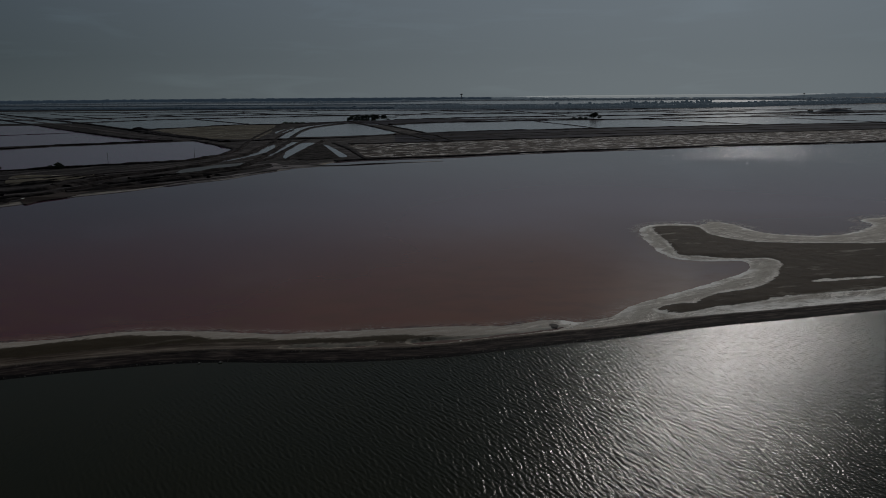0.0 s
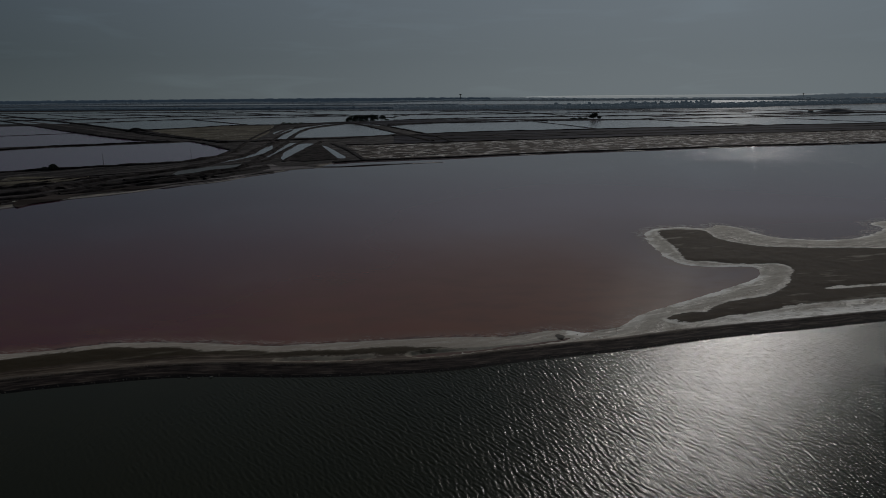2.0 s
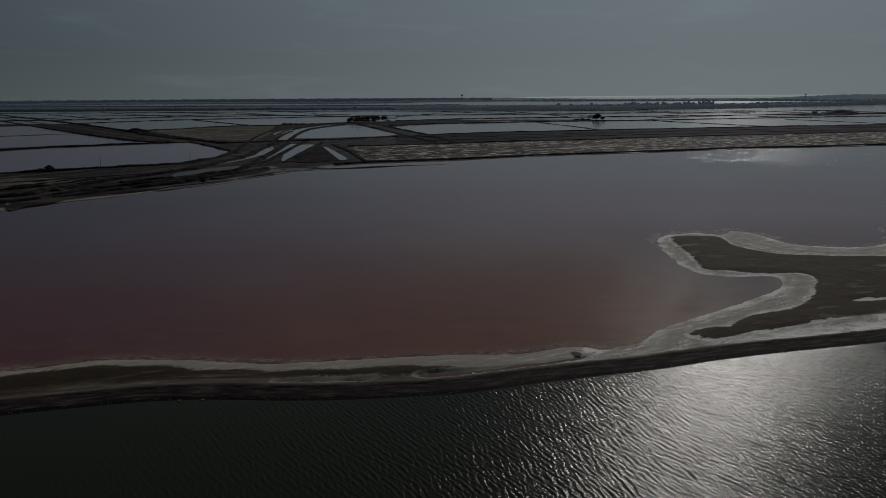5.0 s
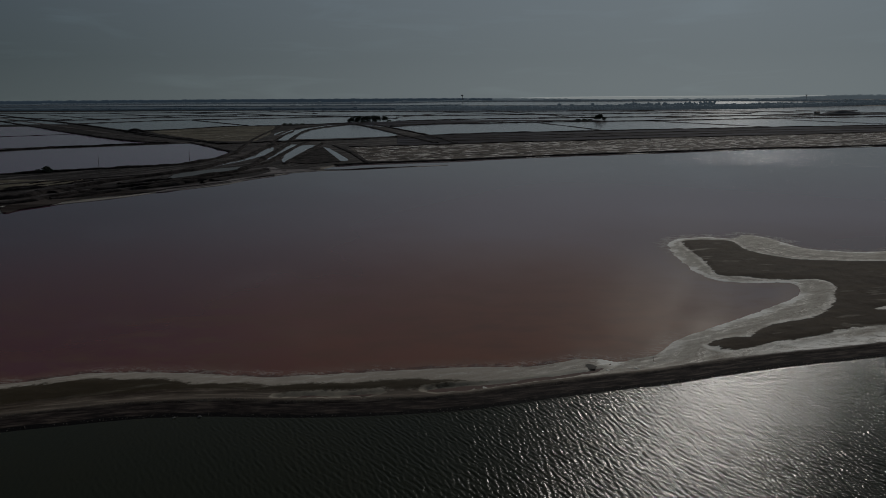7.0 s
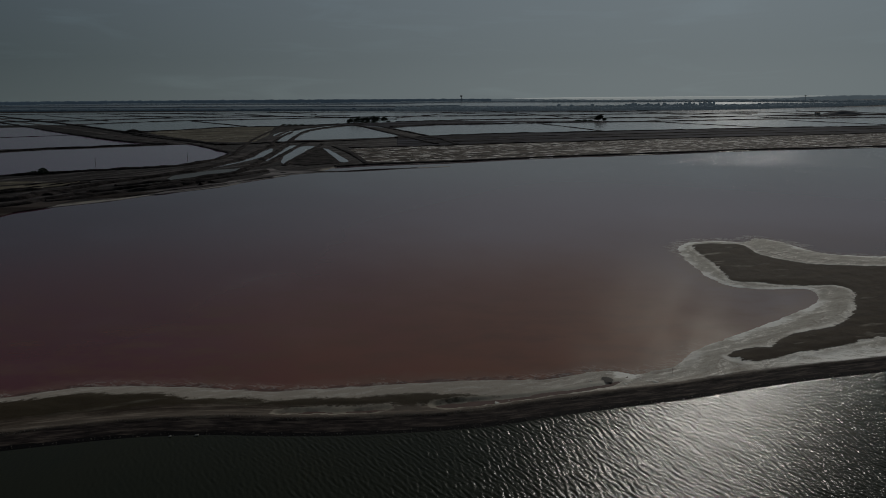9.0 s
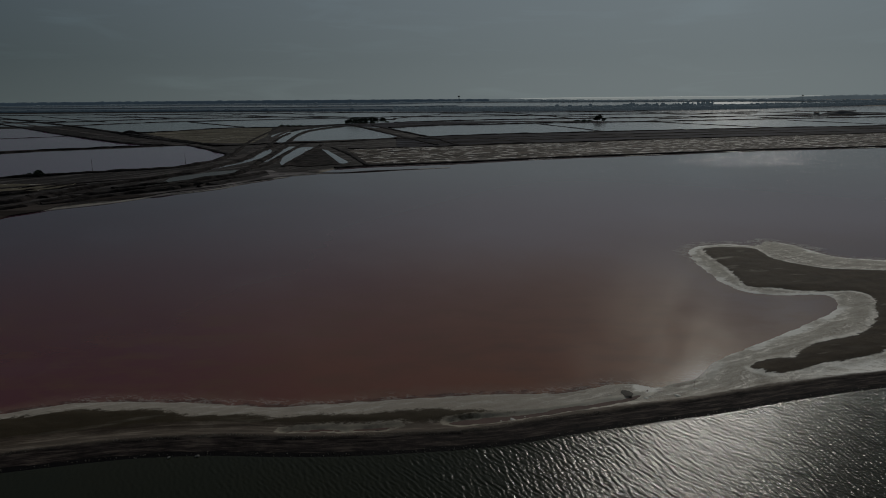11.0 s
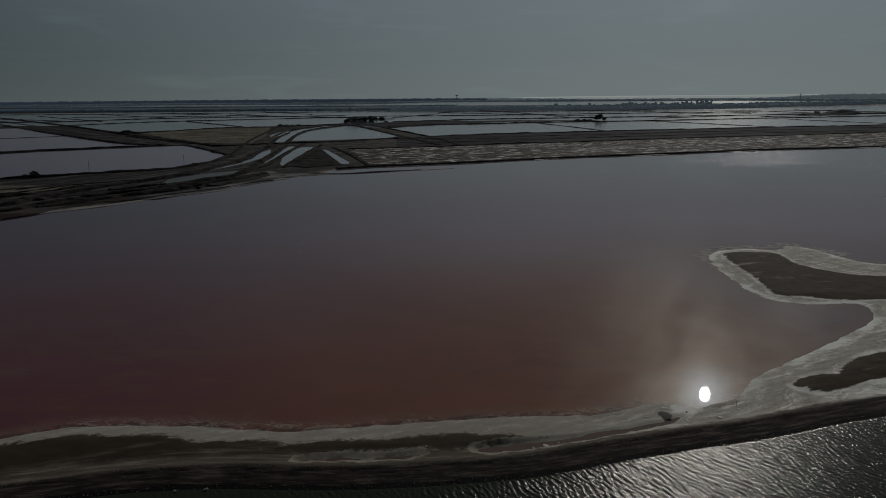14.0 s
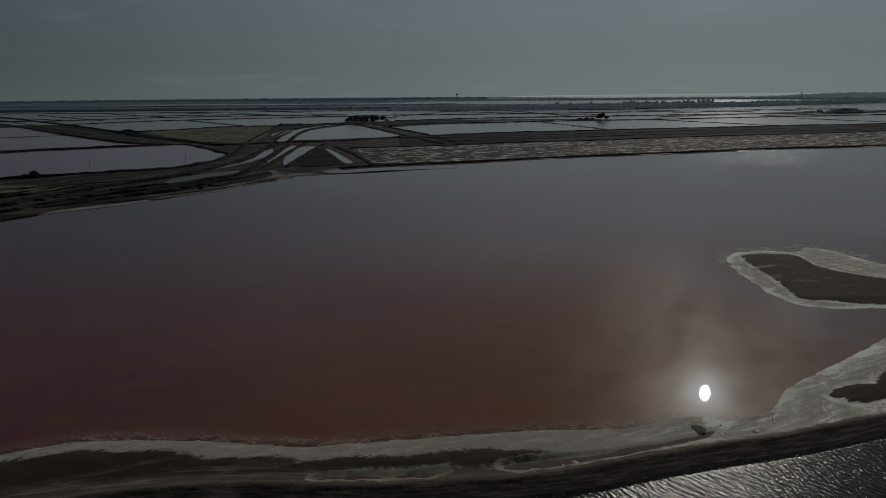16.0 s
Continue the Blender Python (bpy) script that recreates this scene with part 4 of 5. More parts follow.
RIM = make_plain("salt_rim", (0.36, 0.33, 0.30), 0.85, 0.85, 0.11)
bank([(-300, 147), (-210, 212), (-168, 259), (-158, 280), (-142, 296), (-134, 306.5), (-126.3, 319.5), (-107, 342), (-101, 361), (-93, 377), (-86, 387)],
     4.5, 0.16, "thin white salt rim along the pond's shore", RIM, 30, 0.0, 0.7, name="salt_rim")
bank([(-92, 391), (-84, 393), (-72, 402), (-60, 405), (-45, 412), (-20, 420), (0, 428)], 4, 0.14, "thin pale spit of salt in the pond", RIM, 30, 0.0, 0.7,
     name="salt_rim")
WET_SALT = make_field("wet_salt", (0.085, 0.076, 0.078), (0.235, 0.215, 0.215))
BEACH = make_field("grey_beach", (0.028, 0.022, 0.020), (0.072, 0.060, 0.055))
slab("beach", curve([(-173, 284), (-160.6, 264.4), (-159, 271.7), (-154.3, 280), (-152.2, 286.9), (-153.6, 290.5), (-152.7, 299.6), (-152.1, 307.5), (-158.3, 310.4),
               (-164.2, 308.2), (-169.4, 302.8), (-173, 295.3)], 4, True), 0.33, BEACH, "grey-brown mud beach at the pond's edge", "beach")
slab("beach", curve([(-150.1, 305.8), (-140.1, 306.9), (-133, 312.3), (-126.5, 319.8), (-127.7, 324.5), (-132.1, 324.7), (-140.3, 320.6), (-147, 316.6), (-154, 316.1)], 4, True),
     0.33, BEACH, "low grey spit of mud in the pond", "beach")
slab("beach", curve([(-137.4, 318), (-130.2, 331), (-123.2, 340), (-116.2, 350), (-109, 361), (-100, 378), (-97, 394), (-92, 404), (-72.3, 401.9), (-83.1, 394.2), (-91.5, 381.4),
               (-97.4, 364.5), (-104.3, 350.2), (-112.6, 335.2), (-119.4, 325.9), (-125, 317)], 4, True), 0.30, WET_SALT, "pale grey salt beach along the pond", "beach")
# slab added for a strip of shallows; the water's sheen is in its colour
slab("beach", curve([(-103.7, 419.4), (-100.8, 420.7), (-94.6, 410), (-84.3, 408), (-73.7, 401.6), (-90.6, 400.3), (-96.5, 399.3)], 4, True), 0.33, WET_SALT, "pale strip of salty pond shallows at a channel's mouth", "beach")
STRAND = "thin dark line of mud on the salt shore"
bank([(-142, 311.5), (-132, 315.5), (-124.2, 329.4), (-115.6, 339), (-104.2, 356.9), (-95.1, 372.8), (-91.1, 379.2)], 2.4, 0.15, STRAND, DYKE, 30, 0.3, 0.7, 0.9, name="mud_line")
bank([(-89.9, 397.1), (-88.9, 403.5), (-80, 404.5), (-73.1, 404.5), (-57.5, 405.5), (-40, 413), (-18, 421)], 3.0, 0.15, STRAND, DYKE, 30, 0.15, 0.7, 0.7, name="mud_line")
bank([(-129.6, 343.8), (-122.8, 360.6), (-114.5, 376.9), (-109, 397.8), (-101.3, 404.7)], 3.0, 0.6, "low dark bank along the pond's shore", DYKE, 30, 0.2, 0.6, 0.8)
bank([(-170, 278), (-168.6, 284), (-166, 290)], 2.5, 0.3, "thin white salt rim round a spit", CRUST, 20, 0.0, 0.7, name="salt_rim")
bank([(-153, 313), (-144, 310.5), (-138, 316), (-130.5, 323.7)], 2.0, 0.14, "thin white salt rim round a spit", RIM, 20, 0.0, 0.7, name="salt_rim")
slab("field", curve([(-223, 362), (-208, 365), (-189, 362), (-183, 366), (-181, 350), (-187, 342), (-190, 328), (-205, 326)], 4, True), 0.5, FIELD_DRY,
     "dull grey-green flat beside a pan", "field")

# ---- distance ----
sheet("lagoon_water", [(-2152, 3400), (-1200, 3100), (-375, 2880), (66, 2800), (600, 2650), (1095, 2560), (1420, 2330), (1850, 2700), (1500, 3350), (700, 3900),
                       (60, 4200), (-452, 3600), (-1400, 4050), (-2696, 3900)], 0.3, PAN, "pale strip of a distant lagoon", "water")
# the floor shares the woods' haze glow
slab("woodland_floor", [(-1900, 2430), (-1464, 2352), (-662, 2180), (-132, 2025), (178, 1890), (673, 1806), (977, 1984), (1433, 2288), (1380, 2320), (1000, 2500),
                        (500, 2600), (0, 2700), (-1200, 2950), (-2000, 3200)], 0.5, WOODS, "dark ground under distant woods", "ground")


def far_strip(name, radius, profile, material, label, thick=120.0, ragged=3.0):
    """A long low rise of distant land, its top given as (bearing, height)."""
    rnd = random.Random(7)
    verts, faces = [], []
    b0, b1 = profile[0][0], profile[-1][0]
    n = 700
    for i in range(n + 1):
        b = b0 + (b1 - b0) * i / n
        h = float(np.interp(b, [p[0] for p in profile], [p[1] for p in profile]))
        h += ragged * (noise.fractal(Vector((b * 2.2, 0, 0)), 0.8, 2.0, 5) + rnd.uniform(-0.35, 0.35))
        s, c = math.sin(radians(b)), math.cos(radians(b))
        verts += [(radius * s, radius * c, -1), ((radius + 15) * s, (radius + 15) * c, h * 0.8),
                  ((radius + 30) * s, (radius + 30) * c, h), ((radius + thick) * s, (radius + thick) * c, -1)]
    for i in range(n):
        for j in range(3):
            faces.append((i * 4 + j, (i + 1) * 4 + j, (i + 1) * 4 + j + 1, i * 4 + j + 1))
    ob = mesh_object(name, verts, [f[::-1] for f in faces], material)
    return tagged(ob, label, "distance", kind="structure")


# haze is in the strips' own glow, brighter on the sunward one
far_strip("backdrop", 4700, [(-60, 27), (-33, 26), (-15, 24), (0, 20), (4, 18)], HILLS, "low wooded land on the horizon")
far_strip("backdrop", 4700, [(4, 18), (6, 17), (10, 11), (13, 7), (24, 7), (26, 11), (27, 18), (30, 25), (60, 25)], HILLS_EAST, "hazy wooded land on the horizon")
# pale by its own glow, which stands for the sunlit sheen
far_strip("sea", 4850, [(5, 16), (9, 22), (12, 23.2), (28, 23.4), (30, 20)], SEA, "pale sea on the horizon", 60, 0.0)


def clump_mesh(blobs):
    """Many small uneven leaf clumps as vertices and faces: (place, width, height) each."""
    rnd = random.Random(len(blobs))
    base = [Vector(v).normalized() for v in ((0, 0, 1), (0.9, 0, 0.45), (0.28, 0.85, 0.45), (-0.72, 0.53, 0.45), (-0.72, -0.53, 0.45), (0.28, -0.85, 0.45),
                                             (0.72, 0.53, -0.45), (-0.28, 0.85, -0.45), (-0.9, 0, -0.45), (-0.28, -0.85, -0.45), (0.72, -0.53, -0.45), (0, 0, -1))]
    tri = [(0, i, i % 5 + 1) for i in range(1, 6)] + [(11, 6 + (i + 1) % 5, 6 + i) for i in range(5)]
    tri += [(i, 5 + i, i % 5 + 1) for i in range(1, 6)] + [(i % 5 + 1, 5 + i, 6 + i % 5) for i in range(1, 6)]
    verts, faces = [], []
    for (x, y, z), w, h in blobs:
        o = len(verts)
        for v in base:
            k = rnd.uniform(0.6, 1.3)
            verts.append((x + v.x * w * k, y + v.y * w * k, z + v.z * h * k))
        faces += [(a + o, b + o, c + o) for a, b, c in tri]
    return verts, faces


def woods(points, high, label, each=3.2, width=3.2, rows=2, deep=40, seed=1, material=None):
    """A belt of far trees along a line."""
    rnd = random.Random(seed)
    line = curve(points, 40)
    run = np.concatenate([[0], np.cumsum(np.linalg.norm(np.diff(line, axis=0), axis=1))])
    blobs = []
    for r in range(rows):
        for d in np.arange(0, run[-1], each):
            x, y = (float(np.interp(d + rnd.uniform(-2, 2), run, line[:, k])) for k in (0, 1))
            y += r * deep + rnd.uniform(-0.5, 0.5) * deep * 0.6
            n = 0.5 + 0.5 * noise.fractal(Vector((x * 0.004, y * 0.004 + r, seed)), 0.8, 2.0, 4)
            top = high * max(0.25, 0.55 + 0.75 * n) * rnd.uniform(0.75, 1.12)
            if rnd.random() < 0.05:
                top *= 1.35
            w = width * rnd.uniform(0.7, 1.4)
            blobs.append(((x, y, top * 0.72), w, top * 0.30))
            blobs.append(((x + rnd.uniform(-2, 2), y, top * 0.30 + 0.3), w * 1.25, top * 0.36))
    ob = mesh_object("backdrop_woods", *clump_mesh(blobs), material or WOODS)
    return tagged(ob, label, "woods", kind="stuff")


# the belts' emission stands for haze, paler in those towards the sun
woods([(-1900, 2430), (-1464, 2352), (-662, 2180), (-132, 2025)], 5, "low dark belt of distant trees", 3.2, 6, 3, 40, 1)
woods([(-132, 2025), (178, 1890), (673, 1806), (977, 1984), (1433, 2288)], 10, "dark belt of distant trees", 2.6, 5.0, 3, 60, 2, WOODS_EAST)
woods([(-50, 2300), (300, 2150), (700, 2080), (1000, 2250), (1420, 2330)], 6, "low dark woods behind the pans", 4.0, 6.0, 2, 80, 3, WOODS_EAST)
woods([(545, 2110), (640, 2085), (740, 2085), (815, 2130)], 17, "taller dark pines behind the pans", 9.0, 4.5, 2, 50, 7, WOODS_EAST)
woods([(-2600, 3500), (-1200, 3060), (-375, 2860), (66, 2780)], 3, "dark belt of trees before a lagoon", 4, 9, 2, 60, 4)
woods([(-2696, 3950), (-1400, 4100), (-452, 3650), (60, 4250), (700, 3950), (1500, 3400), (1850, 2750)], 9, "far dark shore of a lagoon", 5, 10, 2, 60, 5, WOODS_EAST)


# ---- trees, bushes and marks among the pans ----
def stick(bm, a, b, r1, r2, sides=7):
    """A tapered round limb from a to b."""
    a, b = Vector(a), Vector(b)
    turn = (b - a).to_track_quat("Z", "Y").to_matrix().to_4x4()
    made = bmesh.ops.create_cone(bm, cap_ends=True, segments=sides, radius1=r1, radius2=r2, depth=(b - a).length)
    bmesh.ops.transform(bm, matrix=Matrix.Translation((a + b) / 2) @ turn, verts=made["verts"])


def empty_thing(name, x, y, z, label, category, group=""):
    ob = new(name)
    ob.location = (x, y, z)
    return tagged(ob, label, category, group)


def tree(x, y, z, high, spread, seed, label, group=""):
    rnd = random.Random(seed)
    root = empty_thing("tree", x, y, z, label, "tree", group)
    bm = bmesh.new()
    lean = Vector((rnd.uniform(-0.06, 0.06), rnd.uniform(-0.06, 0.06), 1)) * high * 0.5
    stick(bm, (0, 0, -0.2), lean, high * 0.032, high * 0.02)
    tips = []
    for k in range(6):
        a = k * math.tau / 6 + rnd.uniform(-0.4, 0.4)
        tip = lean * rnd.uniform(0.8, 1.0) + Vector((math.cos(a) * spread * 0.32, math.sin(a) * spread * 0.32, high * rnd.uniform(0.1, 0.32)))
        tips.append((lean * rnd.uniform(0.6, 0.95), tip))
    trunk = part("trunk", bm, BARK, root, "dark trunk with spreading limbs")
    for start, tip in tips:
        bm = bmesh.new()
        stick(bm, start, tip, high * 0.014, high * 0.005, 5)
        part("limb", bm, BARK, trunk)
    blobs = []
    lobes = [(Vector((lean.x, lean.y, high * 0.52)), spread * 0.38)]
    lobes += [(Vector((tip.x * 1.1, tip.y * 1.1, rnd.uniform(0.25, 0.78) * high)), spread * rnd.uniform(0.15, 0.24)) for start, tip in tips]
    for centre, r in lobes:
        for _ in range(int(90 * (r / spread / 0.2) ** 2)):
            d = Vector((rnd.gauss(0, 1), rnd.gauss(0, 1), rnd.gauss(0, 0.8))).normalized() * r * rnd.uniform(0.3, 1.0) ** 0.5
            d.z *= high / spread * (1.0 if d.z > 0 else 1.1)
            w = spread * rnd.uniform(0.022, 0.05)
            blobs.append((tuple(centre + d), w, w * 0.75))
    verts, faces = clump_mesh(blobs)
    crown = mesh_object("crown", verts, faces, LEAF)
    crown.parent = root
    return root


def bush(x, y, z, wide, high, seed, label, group=""):
    rnd = random.Random(seed)
    root = empty_thing("bush", x, y, z, label, "bush", group)
    bm = bmesh.new()
    for k in range(5):
        a = rnd.uniform(0, math.tau)
        stick(bm, (0, 0, -0.2), (math.cos(a) * wide * 0.3, math.sin(a) * wide * 0.3, high * 0.6), 0.05, 0.02, 5)
    part("stems", bm, BARK, root)
    blobs = []
    for _ in range(130):
        a, q = rnd.uniform(0, math.tau), rnd.uniform(0, 1) ** 0.5
        top = high * (1 - 0.7 * q * q)
        blobs.append(((math.cos(a) * q * wide / 2, math.sin(a) * q * wide / 2, rnd.uniform(0.1, 0.95) * top), wide * rnd.uniform(0.06, 0.11), high * rnd.uniform(0.08, 0.15)))
    leaves = mesh_object("foliage", *clump_mesh(blobs), LEAF)
    leaves.parent = root
    return root


for i, (x, y, h, w) in enumerate(((-148, 1122, 5.5, 6), (-143, 1124, 9, 8), (-135, 1128, 10, 8.5), (-126, 1130, 8.5, 10), (-119, 1128, 9.5, 8), (-110, 1134, 11.5, 10),
                                  (-104, 1138, 9.5, 7), (-94, 1146, 8.5, 9))):
    tree(x, y, 0.4, h, w * 1.1, 20 + i, "dark round-crowned tree in a clump on a dyke", "trees on the dyke")
tree(236, 1100, 0.4, 10, 13, 40, "broad dark tree standing alone among the pans")
tree(246, 1101, 0.4, 6, 7, 41, "small dark tree beside a broad one")
for i, (x, y, w, h) in enumerate(((206, 1104, 10, 3), (216, 1102, 8, 3.5), (224, 1102, 7, 3), (-229, 1034, 8, 2.4), (-221, 1036, 7, 1.8), (-213, 1038, 7, 1.5), (-205, 1040, 7, 1.8),
                                  (-221, 402, 6, 3.4), (-226, 402, 4, 1.8), (-146, 1121, 8, 3), (-137, 1125, 9, 3.5), (-128, 1127, 9, 3), (-119, 1129, 9, 3.5), (-110, 1133, 8, 3), (-88, 1150, 7, 2), (-258, 405, 3, 1.2), (-150, 396, 3, 1.2))):
    bush(x, y, 0.4, w, h, 60 + i, "dark low bush on an earth dyke", "bushes on the dykes")


def mound(x, y, wide, high, label, material=None):
    """A heap with an uneven, rounded top."""
    bm = bmesh.new()
    made = bmesh.ops.create_icosphere(bm, subdivisions=4, radius=1)["verts"]
    for v in made:
        d = math.hypot(v.co.x, v.co.y)
        k = 1 + 0.10 * noise.fractal(v.co * 2.2 + Vector((x, y, 0)), 0.9, 2.0, 4)
        v.co = Vector((v.co.x * wide / 2 * k, v.co.y * wide / 3 * k, (max(0.0, 1 - d * d) ** 1.25 if v.co.z > 0 else -0.1) * high * k))
    ob = part("mound", bm, material or DYKE, None)
    ob.location = (x, y, 0.3)
    return tagged(ob, label, "mound")


mound(-364, 846, 26, 4.5, "dark heap of earth on a dyke")
mound(-352, 838, 16, 3, "dark heap of earth on a dyke")
mound(740, 1330, 80, 7.5, "broad grey heap behind the pans", HEAP)
slab("field", [(600, 1310), (700, 1322), (800, 1325), (1500, 1410), (1500, 1470), (900, 1400), (800, 1365), (700, 1362), (600, 1335)], 0.5, FIELD_DARK,
     "dark strip of land behind the pans", "field")


def pole(x, y, z, high):
    root = empty_thing("pole", x, y, z, "thin weathered wooden pole standing on a dyke", "pole", "poles on the dyke")
    bm = bmesh.new()
    stick(bm, (0, 0, -0.4), (0.08, 0, high), 0.13, 0.09, 8)
    part("shaft", bm, WOOD, root)
    bm = bmesh.new()
    stick(bm, (-0.35, 0, high - 0.35), (0.5, 0, high - 0.35), 0.05, 0.05, 6)
    part("crossarm", bm, WOOD, root)
    return root


first = pole(-201.2, 420.5, 0.9, 6.4)
copy_thing(first, pose(-160.0, 452.0, 0.9, 0, 0, 40))


def water_tower(x, y, high, wide):
    """A concrete tower with a wide flat tank."""
    root = empty_thing("water_tower", x, y, 0.0, "grey concrete water tower with a flared tank", "water tower")
    bm = bmesh.new()
    stick(bm, (0, 0, -1), (0, 0, high * 0.78), wide * 0.14, wide * 0.11, 20)
    part("shaft", bm, CONCRETE, root)
    bm = bmesh.new()
    stick(bm, (0, 0, high * 0.76), (0, 0, high * 0.88), wide * 0.14, wide * 0.5, 24)
    stick(bm, (0, 0, high * 0.88), (0, 0, high * 0.97), wide * 0.5, wide * 0.5, 24)
    stick(bm, (0, 0, high * 0.97), (0, 0, high), wide * 0.5, wide * 0.2, 24)
    part("tank", bm, CONCRETE, root)
    return root


water_tower(4640 * math.sin(radians(1.6)), 4640 * math.cos(radians(1.6)), 41, 15)
water_tower(4640 * math.sin(radians(27.0)), 4640 * math.cos(radians(27.0)), 27, 10)


def shed(x, y, turn, long, deep, high, label):
    root = empty_thing("farm_building", x, y, 0.3, label, "building")
    root.rotation_euler.z = radians(turn)
    bm = bmesh.new()
    bmesh.ops.create_cube(bm, size=1, matrix=Matrix.Translation((0, 0, high / 2)) @ Matrix.Diagonal((long, deep, high, 1)))
    part("wall", bm, WHITEWASH, root)
    bm = bmesh.new()
    w, d, r = long / 2 + 0.4, deep / 2 + 0.4, deep * 0.28
    v = [bm.verts.new(p) for p in ((-w, -d, high), (w, -d, high), (w, d, high), (-w, d, high), (-w, 0, high + r), (w, 0, high + r))]
    for f in ((0, 1, 5, 4), (2, 3, 4, 5), (0, 4, 3), (1, 2, 5), (3, 2, 1, 0)):
        bm.faces.new([v[i] for i in f])
    part("roof", bm, TILE, root)
    for k in (-0.3, 0.0, 0.3):
        bm = bmesh.new()
        bmesh.ops.create_cube(bm, size=1, matrix=Matrix.Translation((k * long, -deep / 2 - 0.02, high * 0.55)) @ Matrix.Diagonal((1.0, 0.12, 1.2, 1)))
        window = part("window", bm, WOOD, root, "weathered wooden window")
        bm = bmesh.new()
        bmesh.ops.create_cube(bm, size=1, matrix=Matrix.Translation((k * long, -deep / 2 - 0.09, high * 0.55)) @ Matrix.Diagonal((0.84, 0.02, 1.04, 1)))
        part("pane", bm, GLASS, window)
    return root


shed(695, 1335, 20, 9, 5, 3.2, "small whitewashed building with a tiled roof")


# ---- the near bank ----
def boulder(name, x, y, wide, high, seed, material, label, category, group, sink=0.3, base=None):
    rnd = random.Random(seed)
    bm = bmesh.new()
    made = bmesh.ops.create_icosphere(bm, subdivisions=3, radius=1)["verts"]
    shift = Vector((rnd.uniform(0, 50), rnd.uniform(0, 50), 0))
    for v in made:
        k = 1 + 0.35 * noise.fractal(v.co * 1.5 + shift, 0.9, 2.0, 4)
        v.co = Vector((v.co.x * wide / 2 * k, v.co.y * wide / 2 * k * 0.7, v.co.z * high * k))
    ob = part(name, bm, material, None)
    ob.location = (x, y, (level(x, y) if base is None else base) + high * (1 - sink) - high * 0.6)
    ob.rotation_euler.z = rnd.uniform(0, 3)
    return tagged(ob, label, category, group)


SALT_AT = [(25.9, 114.9, 1.5), (24.9, 115.4, 0.7), (29.3, 117.5, 0.9), (28.3, 117.0, 0.5), (2.9, 108.8, 1.3), (1.4, 108.4, 1.0), (4.4, 109.5, 1.1), (0.6, 108.6, 0.8),
           (16.8, 115.6, 0.8), (21.4, 114.2, 1.1), (22.2, 114.9, 0.9), (24.2, 116.4, 0.6), (26.8, 116.2, 0.5), (31.2, 118.4, 0.6), (33.4, 119.6, 0.5)]
for i, (x, y, w) in enumerate(SALT_AT):
    boulder("salt_lump", x, y, w * 0.65, w * 0.09, 100 + i, CRUST, "rough white lump of salt crust on the bank", "salt lump", "salt lumps on the bank")
for i, (x, y, w) in enumerate(((28.1, 109.6, 0.45), (24.0, 108.5, 0.4), (-34.4, 100.6, 0.55), (-37.6, 100.4, 0.4), (52.0, 116.5, 0.4))):
    boulder("stone", x, y, w, w * 0.25, 150 + i, STONE, "pale flat stone at the canal's edge", "stone", "stones at the waterline", base=0.02)


boulder("mud_mound", 19.3, 116.0, 2.1, 0.06, 170, make_field("salty_mud", (0.125, 0.115, 0.105), (0.235, 0.22, 0.205)), "low grey mound of salty mud on the bank", "mound", "", 0.2)


def post(x, y):
    root = empty_thing("marker_post", x, y, level(x, y), "short dark wooden post in the salt crust", "post")
    bm = bmesh.new()
    stick(bm, (0, 0, -0.3), (0.04, 0.02, 0.8), 0.03, 0.024, 8)
    part("shaft", bm, WOOD, root)
    bm = bmesh.new()
    stick(bm, (0.04, 0.02, 0.8), (0.04, 0.02, 0.84), 0.026, 0.014, 8)
    part("cap", bm, BARK, root)
    return root


post(29.3, 118.2)


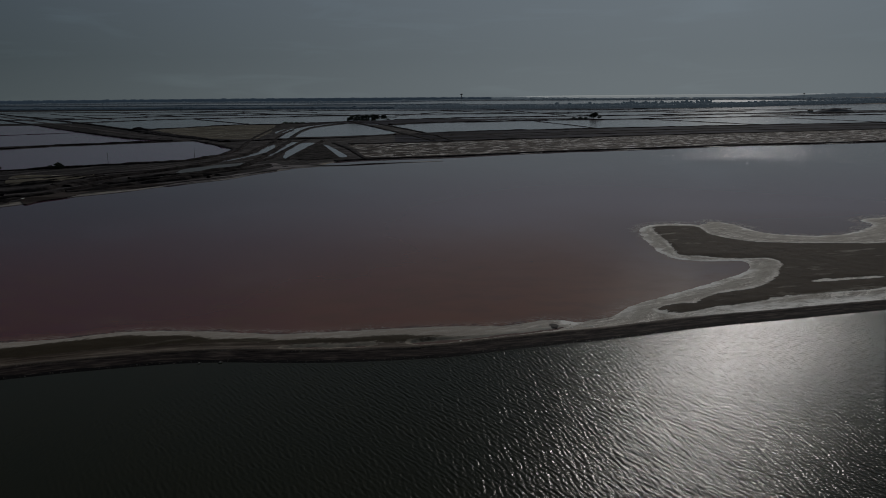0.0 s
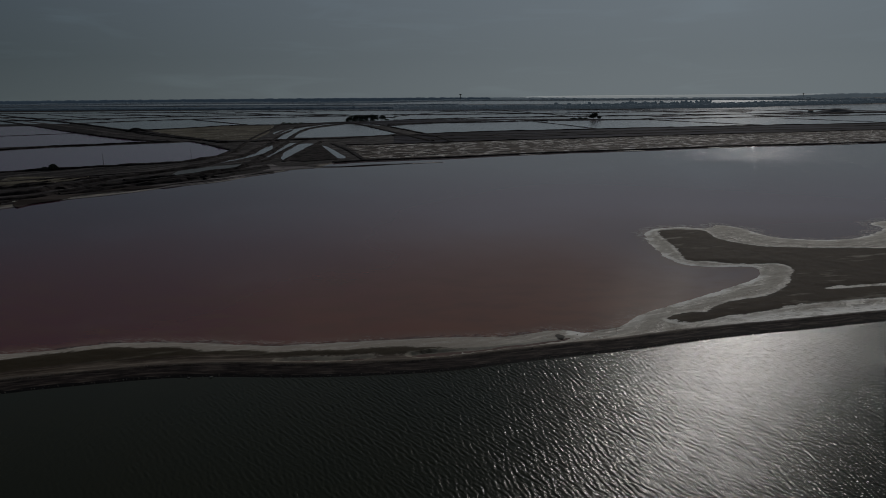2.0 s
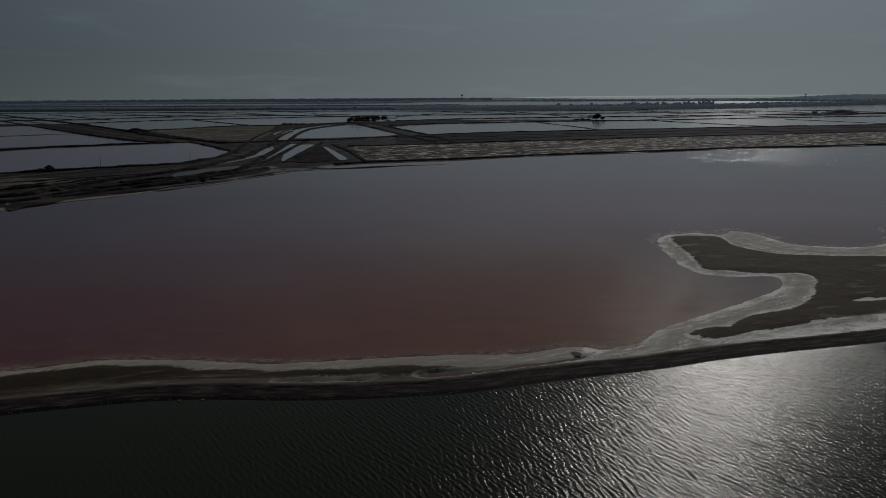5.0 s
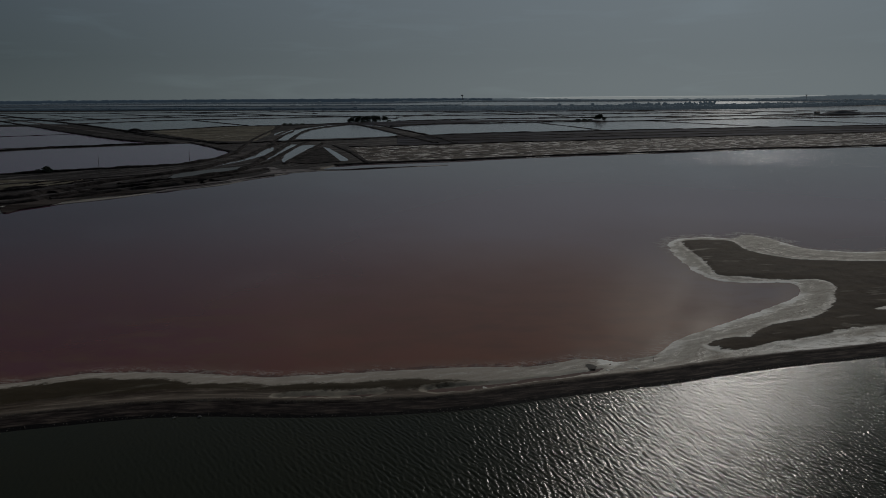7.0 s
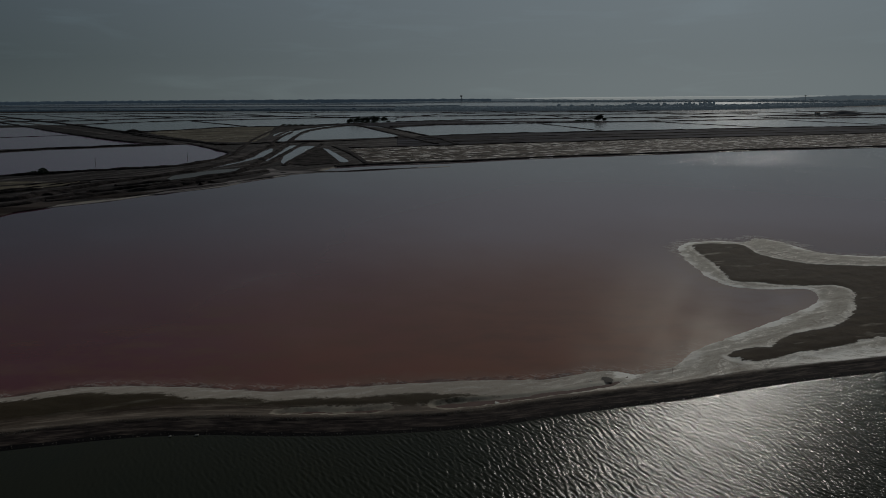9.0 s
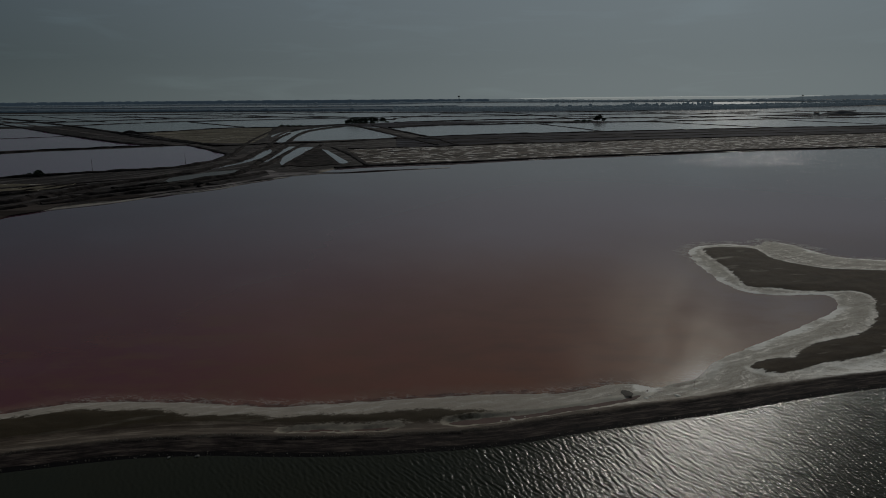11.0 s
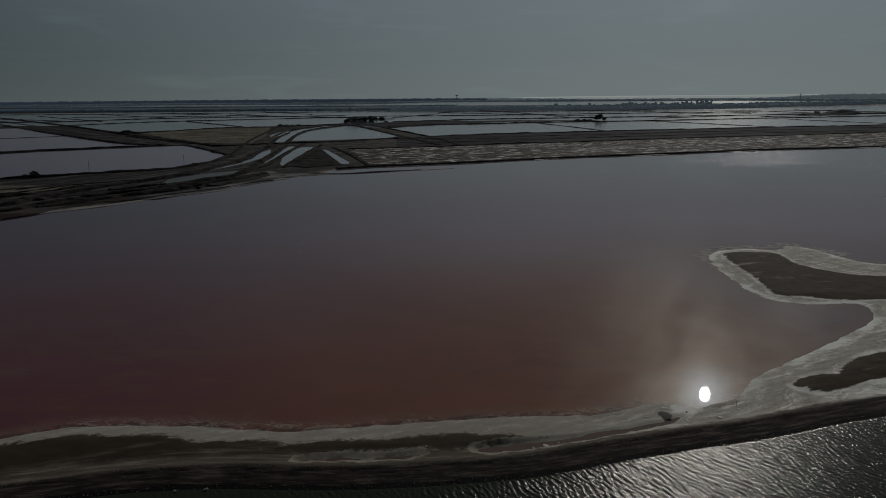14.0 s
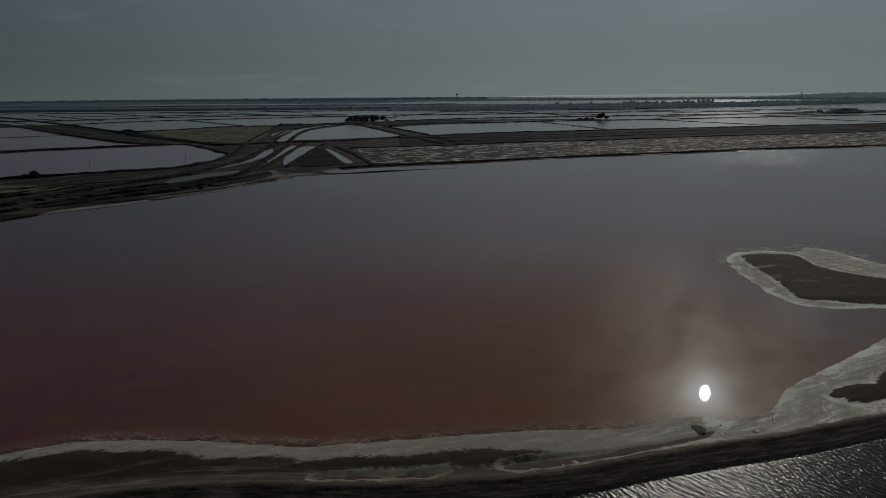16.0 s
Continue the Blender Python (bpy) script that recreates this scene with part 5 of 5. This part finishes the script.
def scatter(name, count, box, keep, size, material, label, category, seed, squash=0.6, flat=None):
    """Many tiny clods or tufts on the ground of the bank."""
    rnd = random.Random(seed)
    n = count * 14
    px = np.array([rnd.uniform(box[0], box[1]) for _ in range(n)])
    py = np.array([rnd.uniform(box[2], box[3]) for _ in range(n)])
    ok = np.nonzero(keep(px, py))[0][:count]
    verts, faces = [], []
    for i in ok:
        x, y = float(px[i]), float(py[i])
        z = level(x, y) if flat is None else flat
        if z < -0.02:
            continue
        w = size * rnd.uniform(0.5, 1.6)
        o = len(verts)
        a0 = rnd.uniform(0, 6)
        for k in range(5):
            a = a0 + k * math.tau / 5
            q = w * rnd.uniform(0.7, 1.2)
            verts.append((x + math.cos(a) * q, y + math.sin(a) * q, z - 0.04))
        for k in range(3):
            a = a0 + k * math.tau / 3
            verts.append((x + math.cos(a) * w * 0.45, y + math.sin(a) * w * 0.45, z + w * squash * rnd.uniform(0.6, 1.3)))
        faces += [(o, o + 1, o + 5), (o + 1, o + 6, o + 5), (o + 1, o + 2, o + 6), (o + 2, o + 3, o + 6), (o + 3, o + 7, o + 6), (o + 3, o + 4, o + 7),
                  (o + 4, o, o + 7), (o, o + 5, o + 7), (o + 5, o + 6, o + 7)]
    ob = mesh_object(name, verts, faces, material)
    return tagged(ob, label, category, kind="stuff")


TUFT = make_leaf("salt_scrub", (0.043, 0.030, 0.016), (0.074, 0.053, 0.029))
CLOD = make_leaf("clods", (0.08, 0.068, 0.055), (0.34, 0.31, 0.27))


def in_scrub(x, y):
    return np.maximum(signed(x, y, scrub_rings[0]), signed(x, y, scrub_rings[1])) > 0.35


def on_crest(x, y):
    d = away(x, y, canal_line)
    return (np.interp(x, canal_line[:, 0], canal_line[:, 1]) < y) & (d > 3.3 + 0.25 * np.sin(x * 0.35)) & (d < 3.9 + 0.25 * np.sin(x * 0.35)) & (x < 14)


def at_waterline(x, y):
    d = away(x, y, canal_line)
    return (np.interp(x, canal_line[:, 0], canal_line[:, 1]) < y) & (d > 0.1) & (d < 0.7)


scatter("scrub_tufts", 7000, (-85, 125, 95, 210), in_scrub, 0.065, TUFT, "low dark salt-tolerant scrub on the bank", "scrub", 5, 0.3)
scatter("clods", 2600, (-70, 16, 96, 112), on_crest, 0.06, CLOD, "brown clods and pebbles along the trodden crest", "clods", 6)
scatter("clods", 1500, (-70, 85, 95, 128), at_waterline, 0.08, CLOD, "dark pebbles along the canal's edge", "clods", 8)


def west_land(x, y):
    dry = (y > np.interp(x, far_line[:, 0], far_line[:, 1]) + 3) & ~inside(x, y, np.array(WEST_PAN, float))
    for ring in CHANNELS:
        dry &= ~inside(x, y, np.array(ring, float))
    return dry


scatter("rough_tufts", 3600, (-300, -60, 250, 480), west_land, 0.20, TUFT, "dark scrub and clods on rough ground by the pond", "scrub", 21, 0.5)
scatter("rough_tufts", 1500, (-200, -60, 440, 680), west_land, 0.24, TUFT, "dark scrub and clods between the channels", "scrub", 22, 0.5)
